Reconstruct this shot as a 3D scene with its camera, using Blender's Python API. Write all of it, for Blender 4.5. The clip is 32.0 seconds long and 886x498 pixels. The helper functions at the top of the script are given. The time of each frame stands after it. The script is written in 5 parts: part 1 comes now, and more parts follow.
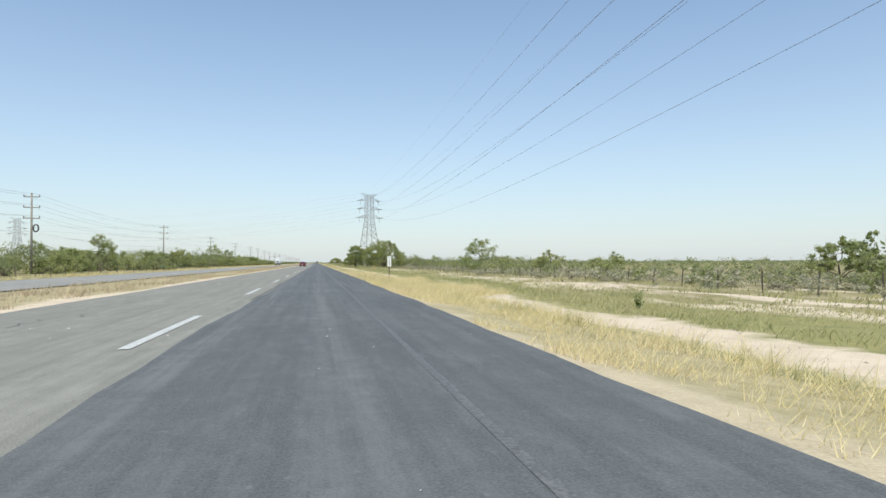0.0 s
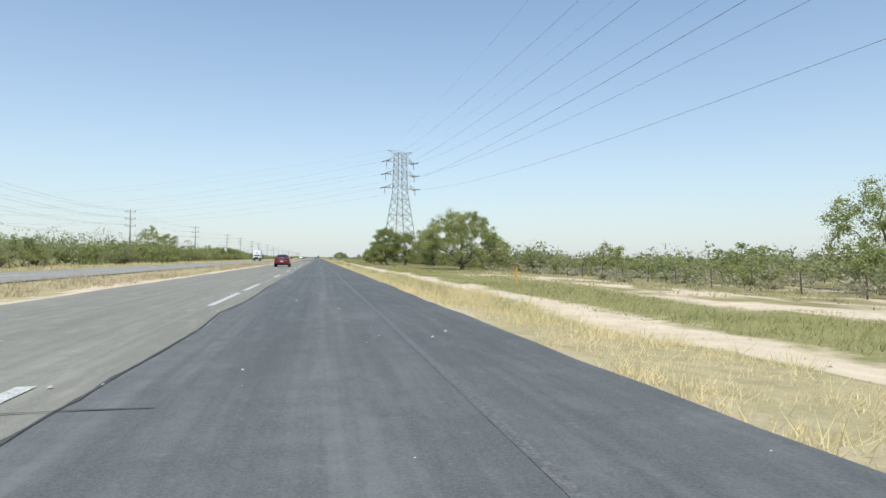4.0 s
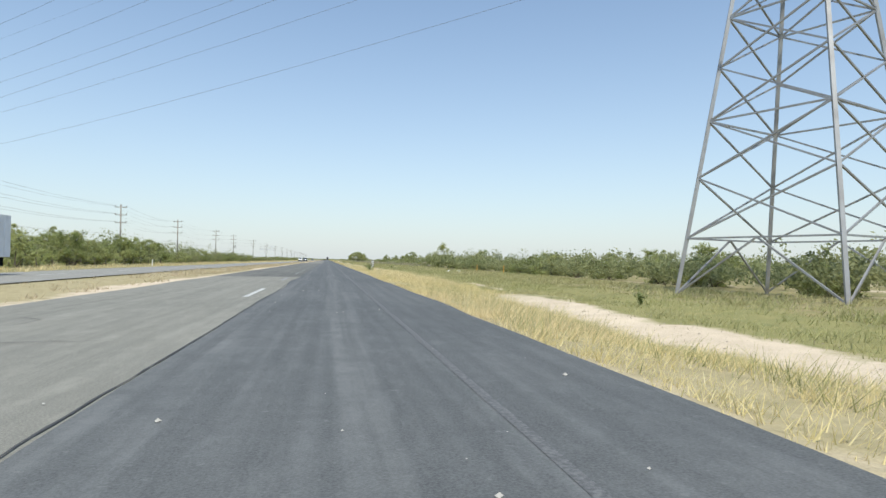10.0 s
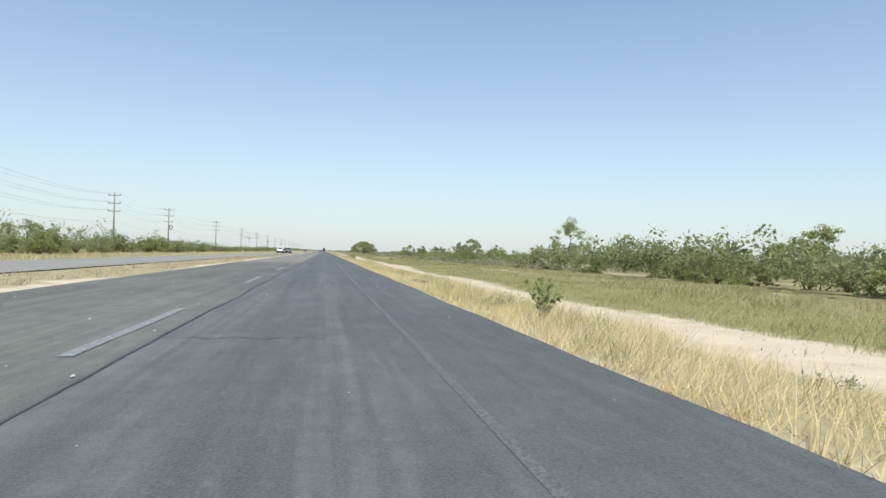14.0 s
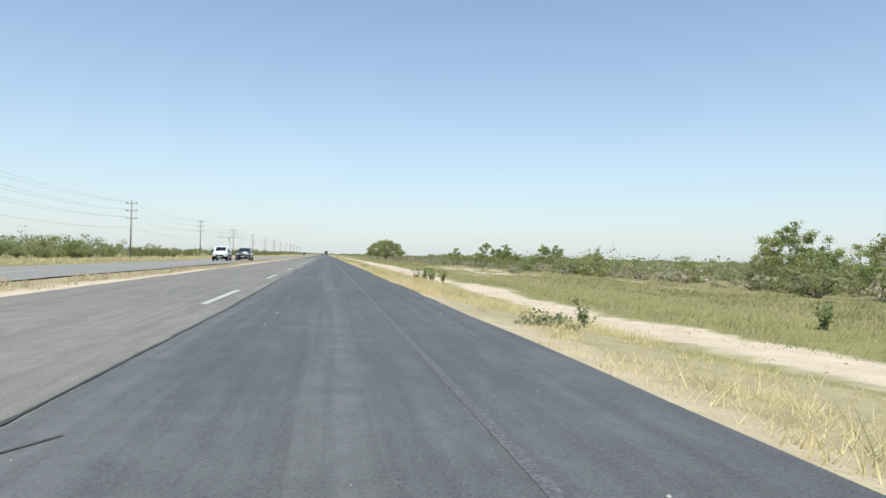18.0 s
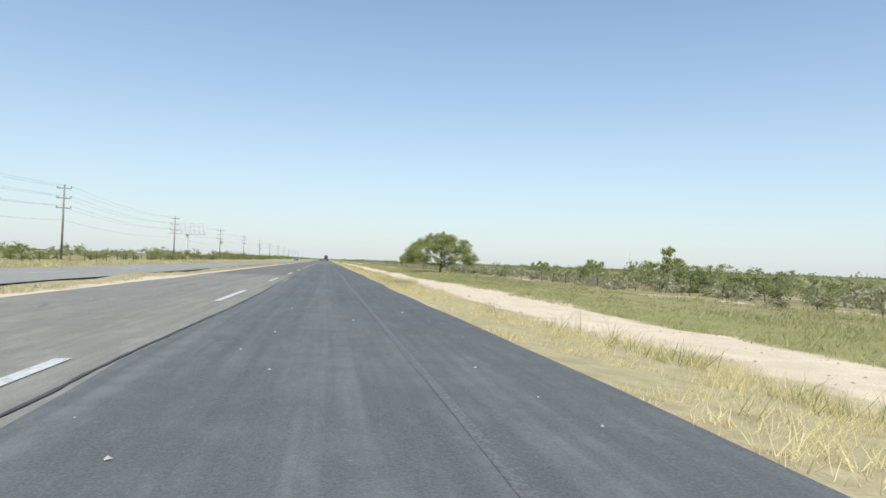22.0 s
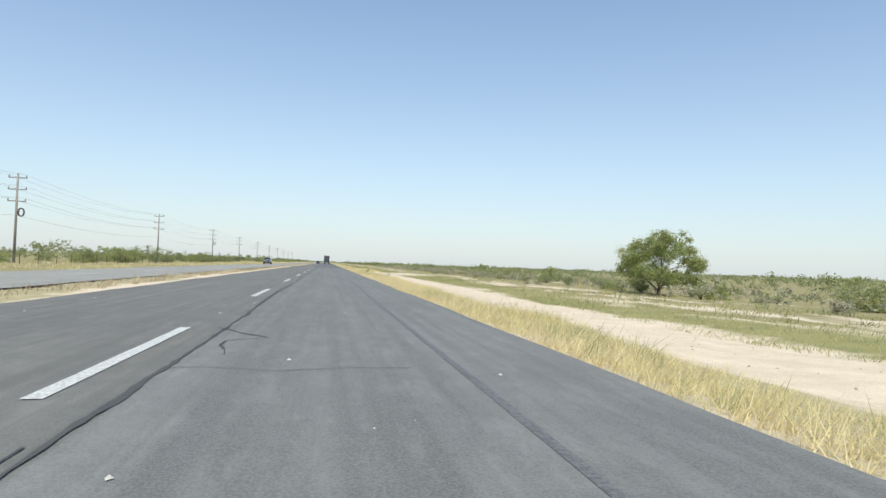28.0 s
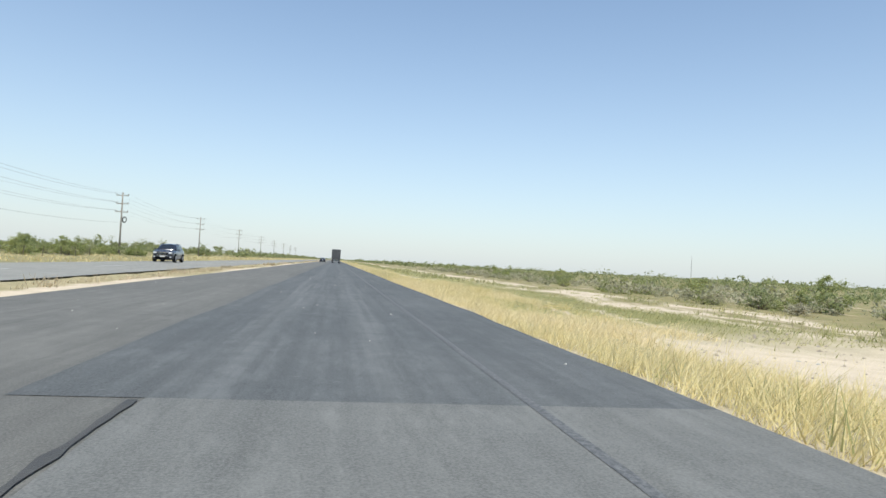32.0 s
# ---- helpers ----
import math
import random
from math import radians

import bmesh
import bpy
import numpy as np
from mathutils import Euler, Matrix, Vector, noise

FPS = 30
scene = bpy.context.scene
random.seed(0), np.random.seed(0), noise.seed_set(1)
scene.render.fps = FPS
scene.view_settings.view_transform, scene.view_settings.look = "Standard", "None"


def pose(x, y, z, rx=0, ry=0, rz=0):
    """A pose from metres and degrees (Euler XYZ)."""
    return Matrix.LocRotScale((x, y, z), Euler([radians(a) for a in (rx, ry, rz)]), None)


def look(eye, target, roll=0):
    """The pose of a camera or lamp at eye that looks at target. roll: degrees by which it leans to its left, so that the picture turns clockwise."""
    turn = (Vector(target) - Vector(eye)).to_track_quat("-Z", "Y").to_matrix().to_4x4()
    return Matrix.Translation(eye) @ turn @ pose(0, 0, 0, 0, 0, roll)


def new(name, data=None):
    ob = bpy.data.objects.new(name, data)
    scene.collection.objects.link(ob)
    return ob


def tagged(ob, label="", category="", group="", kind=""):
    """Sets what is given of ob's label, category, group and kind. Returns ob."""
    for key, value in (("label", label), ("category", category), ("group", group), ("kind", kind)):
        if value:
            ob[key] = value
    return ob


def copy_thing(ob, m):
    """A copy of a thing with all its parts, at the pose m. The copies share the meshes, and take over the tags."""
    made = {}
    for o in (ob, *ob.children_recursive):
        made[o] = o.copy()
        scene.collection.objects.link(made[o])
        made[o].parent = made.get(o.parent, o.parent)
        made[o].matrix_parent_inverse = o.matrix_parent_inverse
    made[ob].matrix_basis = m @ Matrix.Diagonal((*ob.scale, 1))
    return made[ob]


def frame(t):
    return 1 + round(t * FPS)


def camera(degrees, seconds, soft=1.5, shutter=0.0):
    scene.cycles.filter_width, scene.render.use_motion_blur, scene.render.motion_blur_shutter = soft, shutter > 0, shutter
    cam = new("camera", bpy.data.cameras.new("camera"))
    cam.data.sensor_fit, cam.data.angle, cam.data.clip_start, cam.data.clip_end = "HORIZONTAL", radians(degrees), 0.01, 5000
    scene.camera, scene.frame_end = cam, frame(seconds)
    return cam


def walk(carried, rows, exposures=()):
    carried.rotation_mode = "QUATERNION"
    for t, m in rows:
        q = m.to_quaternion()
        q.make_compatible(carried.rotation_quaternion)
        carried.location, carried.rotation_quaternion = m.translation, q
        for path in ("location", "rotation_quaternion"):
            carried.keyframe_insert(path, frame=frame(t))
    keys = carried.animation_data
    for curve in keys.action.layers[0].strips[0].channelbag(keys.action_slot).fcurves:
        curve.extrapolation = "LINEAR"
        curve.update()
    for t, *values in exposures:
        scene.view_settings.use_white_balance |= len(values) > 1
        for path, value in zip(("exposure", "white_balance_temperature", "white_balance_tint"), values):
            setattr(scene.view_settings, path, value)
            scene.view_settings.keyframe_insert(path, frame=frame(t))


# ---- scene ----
cam = camera(68.0, 32.0)
SPEED, EYE = 29.4, 1.11      # metres a second along the lane, eye height over the asphalt
# seconds, drift across the lane, yaw to the right, pitch up, roll
PATH = [
    (0, 0.070, 10.84, 1.17, -0.22),
    (0.5, 0.067, 10.90, 1.10, 0.97),
    (1, 0.063, 10.69, 1.06, 0.37),
    (1.5, 0.060, 10.70, 1.07, 0.07),
    (2, 0.057, 10.63, 0.87, -0.62),
    (2.5, 0.053, 10.69, 0.92, 0.48),
    (4.5, 0.005, 10.77, 0.81, 0.28),
    (5, -0.010, 10.70, 0.85, -0.32),
    (5.5, -0.025, 10.70, 1.04, -0.13),
    (6, -0.040, 10.55, 0.98, -0.02),
    (6.5, -0.055, 10.47, 1.11, 0.68),
    (7, -0.070, 10.32, 0.96, 0.68),
    (7.5, -0.085, 10.27, 1.06, -0.42),
    (8, -0.100, 10.17, 1.20, 0.38),
    (8.5, -0.115, 10.03, 1.16, 0.58),
    (9, -0.130, 9.95, 1.08, 0.98),
    (9.5, -0.103, 9.95, 1.05, 0.78),
    (10, -0.075, 9.95, 1.05, 0.78),
    (10.5, -0.048, 10.33, 0.55, 0.48),
    (11, -0.020, 10.83, 0.64, 0.97),
    (11.5, 0.010, 10.75, 0.85, 1.68),
    (12, 0.040, 10.39, 0.50, 1.48),
    (12.5, 0.070, 10.45, 1.05, 1.98),
    (13, 0.100, 10.38, 1.12, 1.58),
    (13.5, 0.103, 10.15, 1.09, 2.28),
    (14, 0.107, 10.25, 0.42, 1.48),
    (14.5, 0.110, 10.31, 0.73, 3.18),
    (16.5, 0.123, 10.03, 0.62, 1.38),
    (17, 0.127, 9.95, 0.72, 1.48),
    (17.5, 0.130, 9.81, 0.75, 1.28),
    (18, 0.133, 10.03, 0.68, 1.28),
    (18.5, 0.137, 9.95, 0.75, 1.68),
    (19, 0.140, 9.95, 0.70, 0.98),
    (19.5, 0.154, 9.87, 0.77, 1.78),
    (20, 0.168, 9.81, 0.95, 0.68),
    (20.5, 0.181, 9.65, 1.10, 1.08),
    (21, 0.195, 9.58, 1.09, 1.08),
    (21.5, 0.209, 9.79, 1.26, 1.58),
    (22, 0.223, 10.00, 1.26, 1.98),
    (22.5, 0.236, 9.99, 1.23, 2.68),
    (23, 0.250, 9.92, 1.25, 2.38),
    (23.5, 0.220, 9.91, 1.40, 2.78),
    (24, 0.190, 9.85, 1.39, 1.88),
    (24.5, 0.160, 9.63, 1.41, 2.08),
    (25, 0.130, 9.63, 1.47, 1.98),
    (25.5, 0.100, 9.61, 1.54, 2.38),
    (27.5, -0.172, 9.64, 1.35, 1.28),
    (28, -0.240, 9.99, 1.48, 1.98),
    (28.5, -0.267, 10.00, 1.64, 1.58),
    (29, -0.295, 9.85, 1.60, 1.38),
    (29.5, -0.323, 9.58, 1.52, 0.48),
    (30, -0.350, 9.43, 1.30, 0.98),
    (30.5, -0.375, 9.39, 2.04, 1.78),
    (31, -0.400, 9.39, 2.05, 1.88),
    (31.5, -0.425, 9.48, 1.79, 1.68),
    (32, -0.450, 9.24, 1.43, 3.18),
]


def row_pose(t, x, yaw, pitch, roll):
    eye = Vector((x, SPEED * t, EYE))
    ahead = Vector((math.sin(radians(yaw)) * math.cos(radians(pitch)), math.cos(radians(yaw)) * math.cos(radians(pitch)), math.sin(radians(pitch))))
    return look(eye, eye + ahead, roll)


walk(cam, [(row[0], row_pose(*row)) for row in PATH], exposures=[(0.0, 0.1, 6500, 4.0), (32.0, 0.14, 6500, 4.0)])

# ---- world, sun and sky ----
SUN_ELEV, SUN_AZ = radians(62), radians(-174)      # high behind the camera
world = bpy.data.worlds.new("world")
scene.world = world
world.use_nodes = True
wn, wl = world.node_tree.nodes, world.node_tree.links
sky = wn.new("ShaderNodeTexSky")
sky.sky_type, sky.sun_disc = "NISHITA", False
sky.sun_elevation, sky.sun_rotation = SUN_ELEV, SUN_AZ
sky.air_density, sky.dust_density, sky.ozone_density = 1.0, 0.4, 3.0
# pale dust haze that thickens towards the horizon
wdir = wn.new("ShaderNodeSeparateXYZ")
wl.new(wn.new("ShaderNodeTexCoord").outputs["Generated"], wdir.inputs[0])
wup = wn.new("ShaderNodeMath")
wup.operation = "MAXIMUM"
wl.new(wdir.outputs[2], wup.inputs[0])
wup.inputs[1].default_value = 0.0
wexp = wn.new("ShaderNodeMath")
wexp.operation = "MULTIPLY"
wl.new(wup.outputs[0], wexp.inputs[0])
wexp.inputs[1].default_value = -4.6
whz = wn.new("ShaderNodeMath")
whz.operation = "EXPONENT"
wl.new(wexp.outputs[0], whz.inputs[0])
wfac = wn.new("ShaderNodeMath")
wfac.operation = "MULTIPLY"
wl.new(whz.outputs[0], wfac.inputs[0])
wfac.inputs[1].default_value = 0.85
wmix = wn.new("ShaderNodeMix")
wmix.data_type = "RGBA"
wl.new(wfac.outputs[0], wmix.inputs[0])
wl.new(sky.outputs[0], wmix.inputs[6])
wmix.inputs[7].default_value = (3.78, 4.02, 4.4, 1)
wl.new(wmix.outputs[2], wn["Background"].inputs[0])
wn["Background"].inputs[1].default_value = 0.161
sun = new("sun", bpy.data.lights.new("sun", "SUN"))
sun.data.energy, sun.data.angle, sun.data.color = 4.6, radians(0.6), (1.0, 0.95, 0.87)
to_sun = Vector((math.sin(SUN_AZ) * math.cos(SUN_ELEV), math.cos(SUN_AZ) * math.cos(SUN_ELEV), math.sin(SUN_ELEV)))
sun.matrix_world = look(to_sun * 50, (0, 0, 0))


# ---- materials ----
def base_mat(name):
    m = bpy.data.materials.new(name)
    m.use_nodes = True
    nt = m.node_tree
    return m, nt.nodes, nt.links, nt.nodes["Principled BSDF"]


def node(nodes, kind, **values):
    n = nodes.new(kind)
    for k, v in values.items():
        n.inputs[k.replace("_", " ")].default_value = v
    return n


def math_node(nodes, links, op, a, b=None, clamp=False):
    n = nodes.new("ShaderNodeMath")
    n.operation, n.use_clamp = op, clamp
    for k, v in enumerate((a, b)):
        if v is None:
            continue
        if isinstance(v, (int, float)):
            n.inputs[k].default_value = v
        else:
            links.new(v, n.inputs[k])
    return n.outputs[0]


def mix_col(nodes, links, fac, a, b, blend="MIX"):
    n = nodes.new("ShaderNodeMix")
    n.data_type, n.blend_type = "RGBA", blend
    for key, v in ((0, fac), (6, a), (7, b)):
        if isinstance(v, (int, float)):
            n.inputs[key].default_value = v
        elif isinstance(v, tuple):
            n.inputs[key].default_value = (*v, 1)
        else:
            links.new(v, n.inputs[key])
    return n.outputs[2]


def noise_fac(nodes, links, vec, scale, detail=4, lo=0.35, hi=0.65, rough=0.55):
    n = node(nodes, "ShaderNodeTexNoise", Scale=scale, Detail=detail, Roughness=rough)
    links.new(vec, n.inputs["Vector"])
    r = nodes.new("ShaderNodeMapRange")
    r.inputs[1].default_value, r.inputs[2].default_value = lo, hi
    links.new(n.outputs[0], r.inputs[0])
    return r.outputs[0]


def plain_mat(name, a, b=None, rough=0.6, metal=0.0, scale=4.0, fine=60.0, bump=0.15, dist=0.004, coat=0.0, spec=0.5):
    """A surface of two tones mixed at a coarse and a fine scale, with fine relief."""
    m, n, l, p = base_mat(name)
    b = b or tuple(c * 0.75 for c in a)
    co = n.new("ShaderNodeTexCoord").outputs["Object"]
    f = noise_fac(n, l, co, scale)
    g = noise_fac(n, l, co, fine, 3, 0.3, 0.7)
    c = mix_col(n, l, f, a, b)
    c = mix_col(n, l, math_node(n, l, "MULTIPLY", g, 0.35), c, tuple(x * 0.7 for x in a))
    l.new(c, p.inputs["Base Color"])
    l.new(math_node(n, l, "ADD", math_node(n, l, "MULTIPLY", f, 0.12), rough - 0.06, True), p.inputs["Roughness"])
    p.inputs["Metallic"].default_value = metal
    p.inputs["Specular IOR Level"].default_value = spec
    p.inputs["Coat Weight"].default_value = coat
    p.inputs["Coat Roughness"].default_value = 0.08
    if bump:
        bn = node(n, "ShaderNodeBump", Strength=bump, Distance=dist)
        l.new(g, bn.inputs["Height"])
        l.new(bn.outputs[0], p.inputs["Normal"])
    return m


def leaf_mat(name, a, b, c, trans=0.35):
    """Leaves: each one its own tone between three greens, some light coming through."""
    m, n, l, p = base_mat(name)
    geo = n.new("ShaderNodeNewGeometry")
    r = n.new("ShaderNodeValToRGB")
    r.color_ramp.elements[0].color, r.color_ramp.elements[1].color = (*a, 1), (*c, 1)
    e = r.color_ramp.elements.new(0.5)
    e.color = (*b, 1)
    l.new(geo.outputs["Random Per Island"], r.inputs[0])
    big = noise_fac(n, l, geo.outputs["Position"], 0.35, 3, 0.4, 0.6)
    col = mix_col(n, l, math_node(n, l, "MULTIPLY", big, 0.35), r.outputs[0], a)
    wide = noise_fac(n, l, geo.outputs["Position"], 0.11, 3, 0.42, 0.62)
    col = mix_col(n, l, math_node(n, l, "MULTIPLY", wide, 0.55), col, tuple(min(1, q * k) for q, k in zip(c, (1.08, 1.0, 1.1))))
    oi = n.new("ShaderNodeObjectInfo")
    col = mix_col(n, l, math_node(n, l, "MULTIPLY", oi.outputs["Random"], 0.35), col, c)
    l.new(col, p.inputs["Base Color"])
    p.inputs["Roughness"].default_value = 0.6
    p.inputs["Specular IOR Level"].default_value = 0.25
    t = n.new("ShaderNodeBsdfTranslucent")
    l.new(col, t.inputs[0])
    mx = n.new("ShaderNodeMixShader")
    mx.inputs[0].default_value = trans
    l.new(p.outputs[0], mx.inputs[1])
    l.new(t.outputs[0], mx.inputs[2])
    l.new(mx.outputs[0], n["Material Output"].inputs[0])
    return m


def asphalt_mat(name, a, b, streak, lanes):
    """Worn asphalt: aggregate grain, patches, pale wheel tracks along the lanes and darker oil bands between them."""
    m, n, l, p = base_mat(name)
    pos = n.new("ShaderNodeNewGeometry").outputs["Position"]
    mp = n.new("ShaderNodeMapping")
    mp.inputs["Scale"].default_value = (1.0, 0.035, 1.0)
    l.new(pos, mp.inputs[0])
    stretched = noise_fac(n, l, mp.outputs[0], 1.6, 5, 0.38, 0.62)
    patch = noise_fac(n, l, pos, 0.16, 4, 0.42, 0.6)
    grain = noise_fac(n, l, pos, 55, 3, 0.3, 0.7)
    stone = n.new("ShaderNodeTexVoronoi")
    stone.inputs["Scale"].default_value = 70
    l.new(pos, stone.inputs["Vector"])
    sx = n.new("ShaderNodeSeparateXYZ")
    l.new(pos, sx.inputs[0])
    col = mix_col(n, l, patch, a, b)
    for x0, half in lanes:
        w = math_node(n, l, "ADD", sx.outputs[0], math_node(n, l, "MULTIPLY", math_node(n, l, "SUBTRACT", stretched, 0.5), 0.35))
        d = math_node(n, l, "ABSOLUTE", math_node(n, l, "SUBTRACT", w, x0))
        k = n.new("ShaderNodeMapRange")
        k.interpolation_type = "SMOOTHSTEP"
        k.inputs[1].default_value, k.inputs[2].default_value, k.inputs[3].default_value, k.inputs[4].default_value = half * 0.3, half * 1.3, 0.75, 0.0
        l.new(d, k.inputs[0])
        col = mix_col(n, l, math_node(n, l, "MULTIPLY", k.outputs[0], math_node(n, l, "ADD", math_node(n, l, "MULTIPLY", stretched, 0.6), 0.25)), col, streak)
    col = mix_col(n, l, math_node(n, l, "MULTIPLY", stretched, 0.35), col, tuple(c * 0.55 for c in a))
    mp3 = n.new("ShaderNodeMapping")
    mp3.inputs["Scale"].default_value = (1.0, 0.018, 1.0)
    l.new(pos, mp3.inputs[0])
    rubbed = noise_fac(n, l, mp3.outputs[0], 5.0, 4, 0.4, 0.62)
    col = mix_col(n, l, math_node(n, l, "MULTIPLY", rubbed, 0.55), col, tuple(c * 0.5 for c in b))
    mottle = noise_fac(n, l, pos, 1.9, 6, 0.35, 0.65, 0.7)
    col = mix_col(n, l, math_node(n, l, "MULTIPLY", mottle, 0.6), col, tuple(c * 0.62 for c in b))
    mp2 = n.new("ShaderNodeMapping")
    mp2.inputs["Scale"].default_value = (1.0, 0.22, 1.0)
    l.new(pos, mp2.inputs[0])
    worn = noise_fac(n, l, mp2.outputs[0], 3.2, 6, 0.5, 0.72, 0.75)
    col = mix_col(n, l, math_node(n, l, "MULTIPLY", worn, 0.4), col, tuple(min(1, c * 1.45) for c in a))
    spots = noise_fac(n, l, pos, 9.0, 4, 0.62, 0.72, 0.6)
    col = mix_col(n, l, math_node(n, l, "MULTIPLY", spots, 0.3), col, streak)
    col = mix_col(n, l, math_node(n, l, "MULTIPLY", grain, 0.4), col, tuple(min(1, c * 1.7) for c in a))
    l.new(col, p.inputs["Base Color"])
    p.inputs["Roughness"].default_value = 0.82
    p.inputs["Specular IOR Level"].default_value = 0.35
    bn = node(n, "ShaderNodeBump", Strength=0.5, Distance=0.006)
    l.new(stone.outputs[0], bn.inputs["Height"])
    l.new(bn.outputs[0], p.inputs["Normal"])
    return m


def worn_paint_mat(name, paint, wear_lo, wear_hi):
    """Road paint rubbed away in flakes, the asphalt showing through."""
    m, n, l, p = base_mat(name)
    pos = n.new("ShaderNodeNewGeometry").outputs["Position"]
    f = noise_fac(n, l, pos, 26, 7, wear_lo, wear_hi, 0.75)
    col = mix_col(n, l, f, (0.07, 0.07, 0.072), paint)
    l.new(col, p.inputs["Base Color"])
    p.inputs["Roughness"].default_value = 0.7
    return m


def ground_mat():
    """Verge, sandy track and plain: soils and dry grass by their distance from the road, with ragged borders."""
    m, n, l, p = base_mat("plain_ground")
    pos = n.new("ShaderNodeNewGeometry").outputs["Position"]
    sx = n.new("ShaderNodeSeparateXYZ")
    l.new(pos, sx.inputs[0])
    mp = n.new("ShaderNodeMapping")
    mp.inputs["Scale"].default_value = (1.0, 0.3, 1.0)
    l.new(pos, mp.inputs[0])
    w1 = noise_fac(n, l, mp.outputs[0], 0.22, 5, 0.3, 0.7)
    w2 = noise_fac(n, l, pos, 1.3, 4, 0.3, 0.7)
    x = math_node(n, l, "ADD", sx.outputs[0], math_node(n, l, "MULTIPLY", math_node(n, l, "SUBTRACT", w1, 0.5), 2.2))
    x = math_node(n, l, "ADD", x, math_node(n, l, "MULTIPLY", math_node(n, l, "SUBTRACT", w2, 0.5), 0.7))
    soil = mix_col(n, l, noise_fac(n, l, pos, 0.8, 5), (0.36, 0.28, 0.17), (0.24, 0.2, 0.11))
    straw = mix_col(n, l, noise_fac(n, l, pos, 2.5, 5), (0.42, 0.36, 0.22), (0.31, 0.27, 0.155))
    sand = mix_col(n, l, noise_fac(n, l, pos, 1.1, 6, 0.3, 0.7), (0.67, 0.565, 0.435), (0.53, 0.44, 0.335))
    green = mix_col(n, l, noise_fac(n, l, pos, 0.9, 5), (0.26, 0.25, 0.1), (0.17, 0.185, 0.075))

    def band(lo, hi, soft):
        u = n.new("ShaderNodeMapRange")
        u.inputs[1].default_value, u.inputs[2].default_value = lo - soft, lo + soft
        v = n.new("ShaderNodeMapRange")
        v.inputs[1].default_value, v.inputs[2].default_value, v.inputs[3].default_value, v.inputs[4].default_value = hi - soft, hi + soft, 1, 0
        l.new(x, u.inputs[0])
        l.new(x, v.inputs[0])
        return math_node(n, l, "MULTIPLY", u.outputs[0], v.outputs[0])

    col = mix_col(n, l, w2, soil, green)
    col = mix_col(n, l, band(-12.6, 6.6, 0.3), col, straw)
    col = mix_col(n, l, band(-8.1, -6.5, 0.25), col, sand)
    col = mix_col(n, l, math_node(n, l, "MULTIPLY", band(1.5, 3.3, 0.4), 0.5), col, sand)
    def stretch(lo, hi):
        u = n.new("ShaderNodeMapRange")
        u.inputs[1].default_value, u.inputs[2].default_value = lo, lo + 9
        v = n.new("ShaderNodeMapRange")
        v.inputs[1].default_value, v.inputs[2].default_value, v.inputs[3].default_value, v.inputs[4].default_value = hi - 9, hi, 1, 0
        l.new(sx.outputs[1], u.inputs[0])
        l.new(sx.outputs[1], v.inputs[0])
        return math_node(n, l, "MULTIPLY", u.outputs[0], v.outputs[0])

    meadow = mix_col(n, l, w2, (0.27, 0.25, 0.105), green)
    grown_over = math_node(n, l, "ADD", math_node(n, l, "ADD", stretch(32, 68), stretch(322, 400)), stretch(952, 1040), True)
    bare_track = math_node(n, l, "SUBTRACT", 1.0, grown_over)
    col = mix_col(n, l, band(6.5, 16.5, 0.5), col, meadow)
    col = mix_col(n, l, math_node(n, l, "MULTIPLY", band(7.2, 10.0, 0.4), bare_track), col, sand)
    col = mix_col(n, l, math_node(n, l, "MULTIPLY", math_node(n, l, "MULTIPLY", band(6.4, 11.4, 0.4), stretch(586, 930)), bare_track), col, sand)
    col = mix_col(n, l, math_node(n, l, "MULTIPLY", band(6.8, 17.6, 0.6), stretch(920, 964)), col, sand)
    for rut in (9.0, 10.9):
        col = mix_col(n, l, math_node(n, l, "MULTIPLY", band(rut - 0.22, rut + 0.22, 0.15), grown_over), col, sand)
    grassy = math_node(n, l, "ADD", stretch(195, 480), math_node(n, l, "ADD", stretch(488, 592), stretch(640, 822)), True)
    open_soil = math_node(n, l, "SUBTRACT", 1.0, grassy, True)
    bare = math_node(n, l, "MULTIPLY", math_node(n, l, "MULTIPLY", band(15.6, 23.5, 0.8), open_soil), noise_fac(n, l, mp.outputs[0], 0.33, 5, 0.43, 0.53))
    col = mix_col(n, l, bare, col, sand)
    far = math_node(n, l, "MULTIPLY", band(23, 70, 3), noise_fac(n, l, mp.outputs[0], 0.2, 5, 0.56, 0.66))
    col = mix_col(n, l, far, col, sand)
    col = mix_col(n, l, math_node(n, l, "MULTIPLY", noise_fac(n, l, pos, 30, 3), 0.3), col, (0.2, 0.16, 0.1))
    l.new(col, p.inputs["Base Color"])
    p.inputs["Roughness"].default_value = 0.95
    p.inputs["Specular IOR Level"].default_value = 0.1
    bn = node(n, "ShaderNodeBump", Strength=0.6, Distance=0.05)
    l.new(noise_fac(n, l, pos, 6, 6, 0.2, 0.8), bn.inputs["Height"])
    l.new(bn.outputs[0], p.inputs["Normal"])
    return m


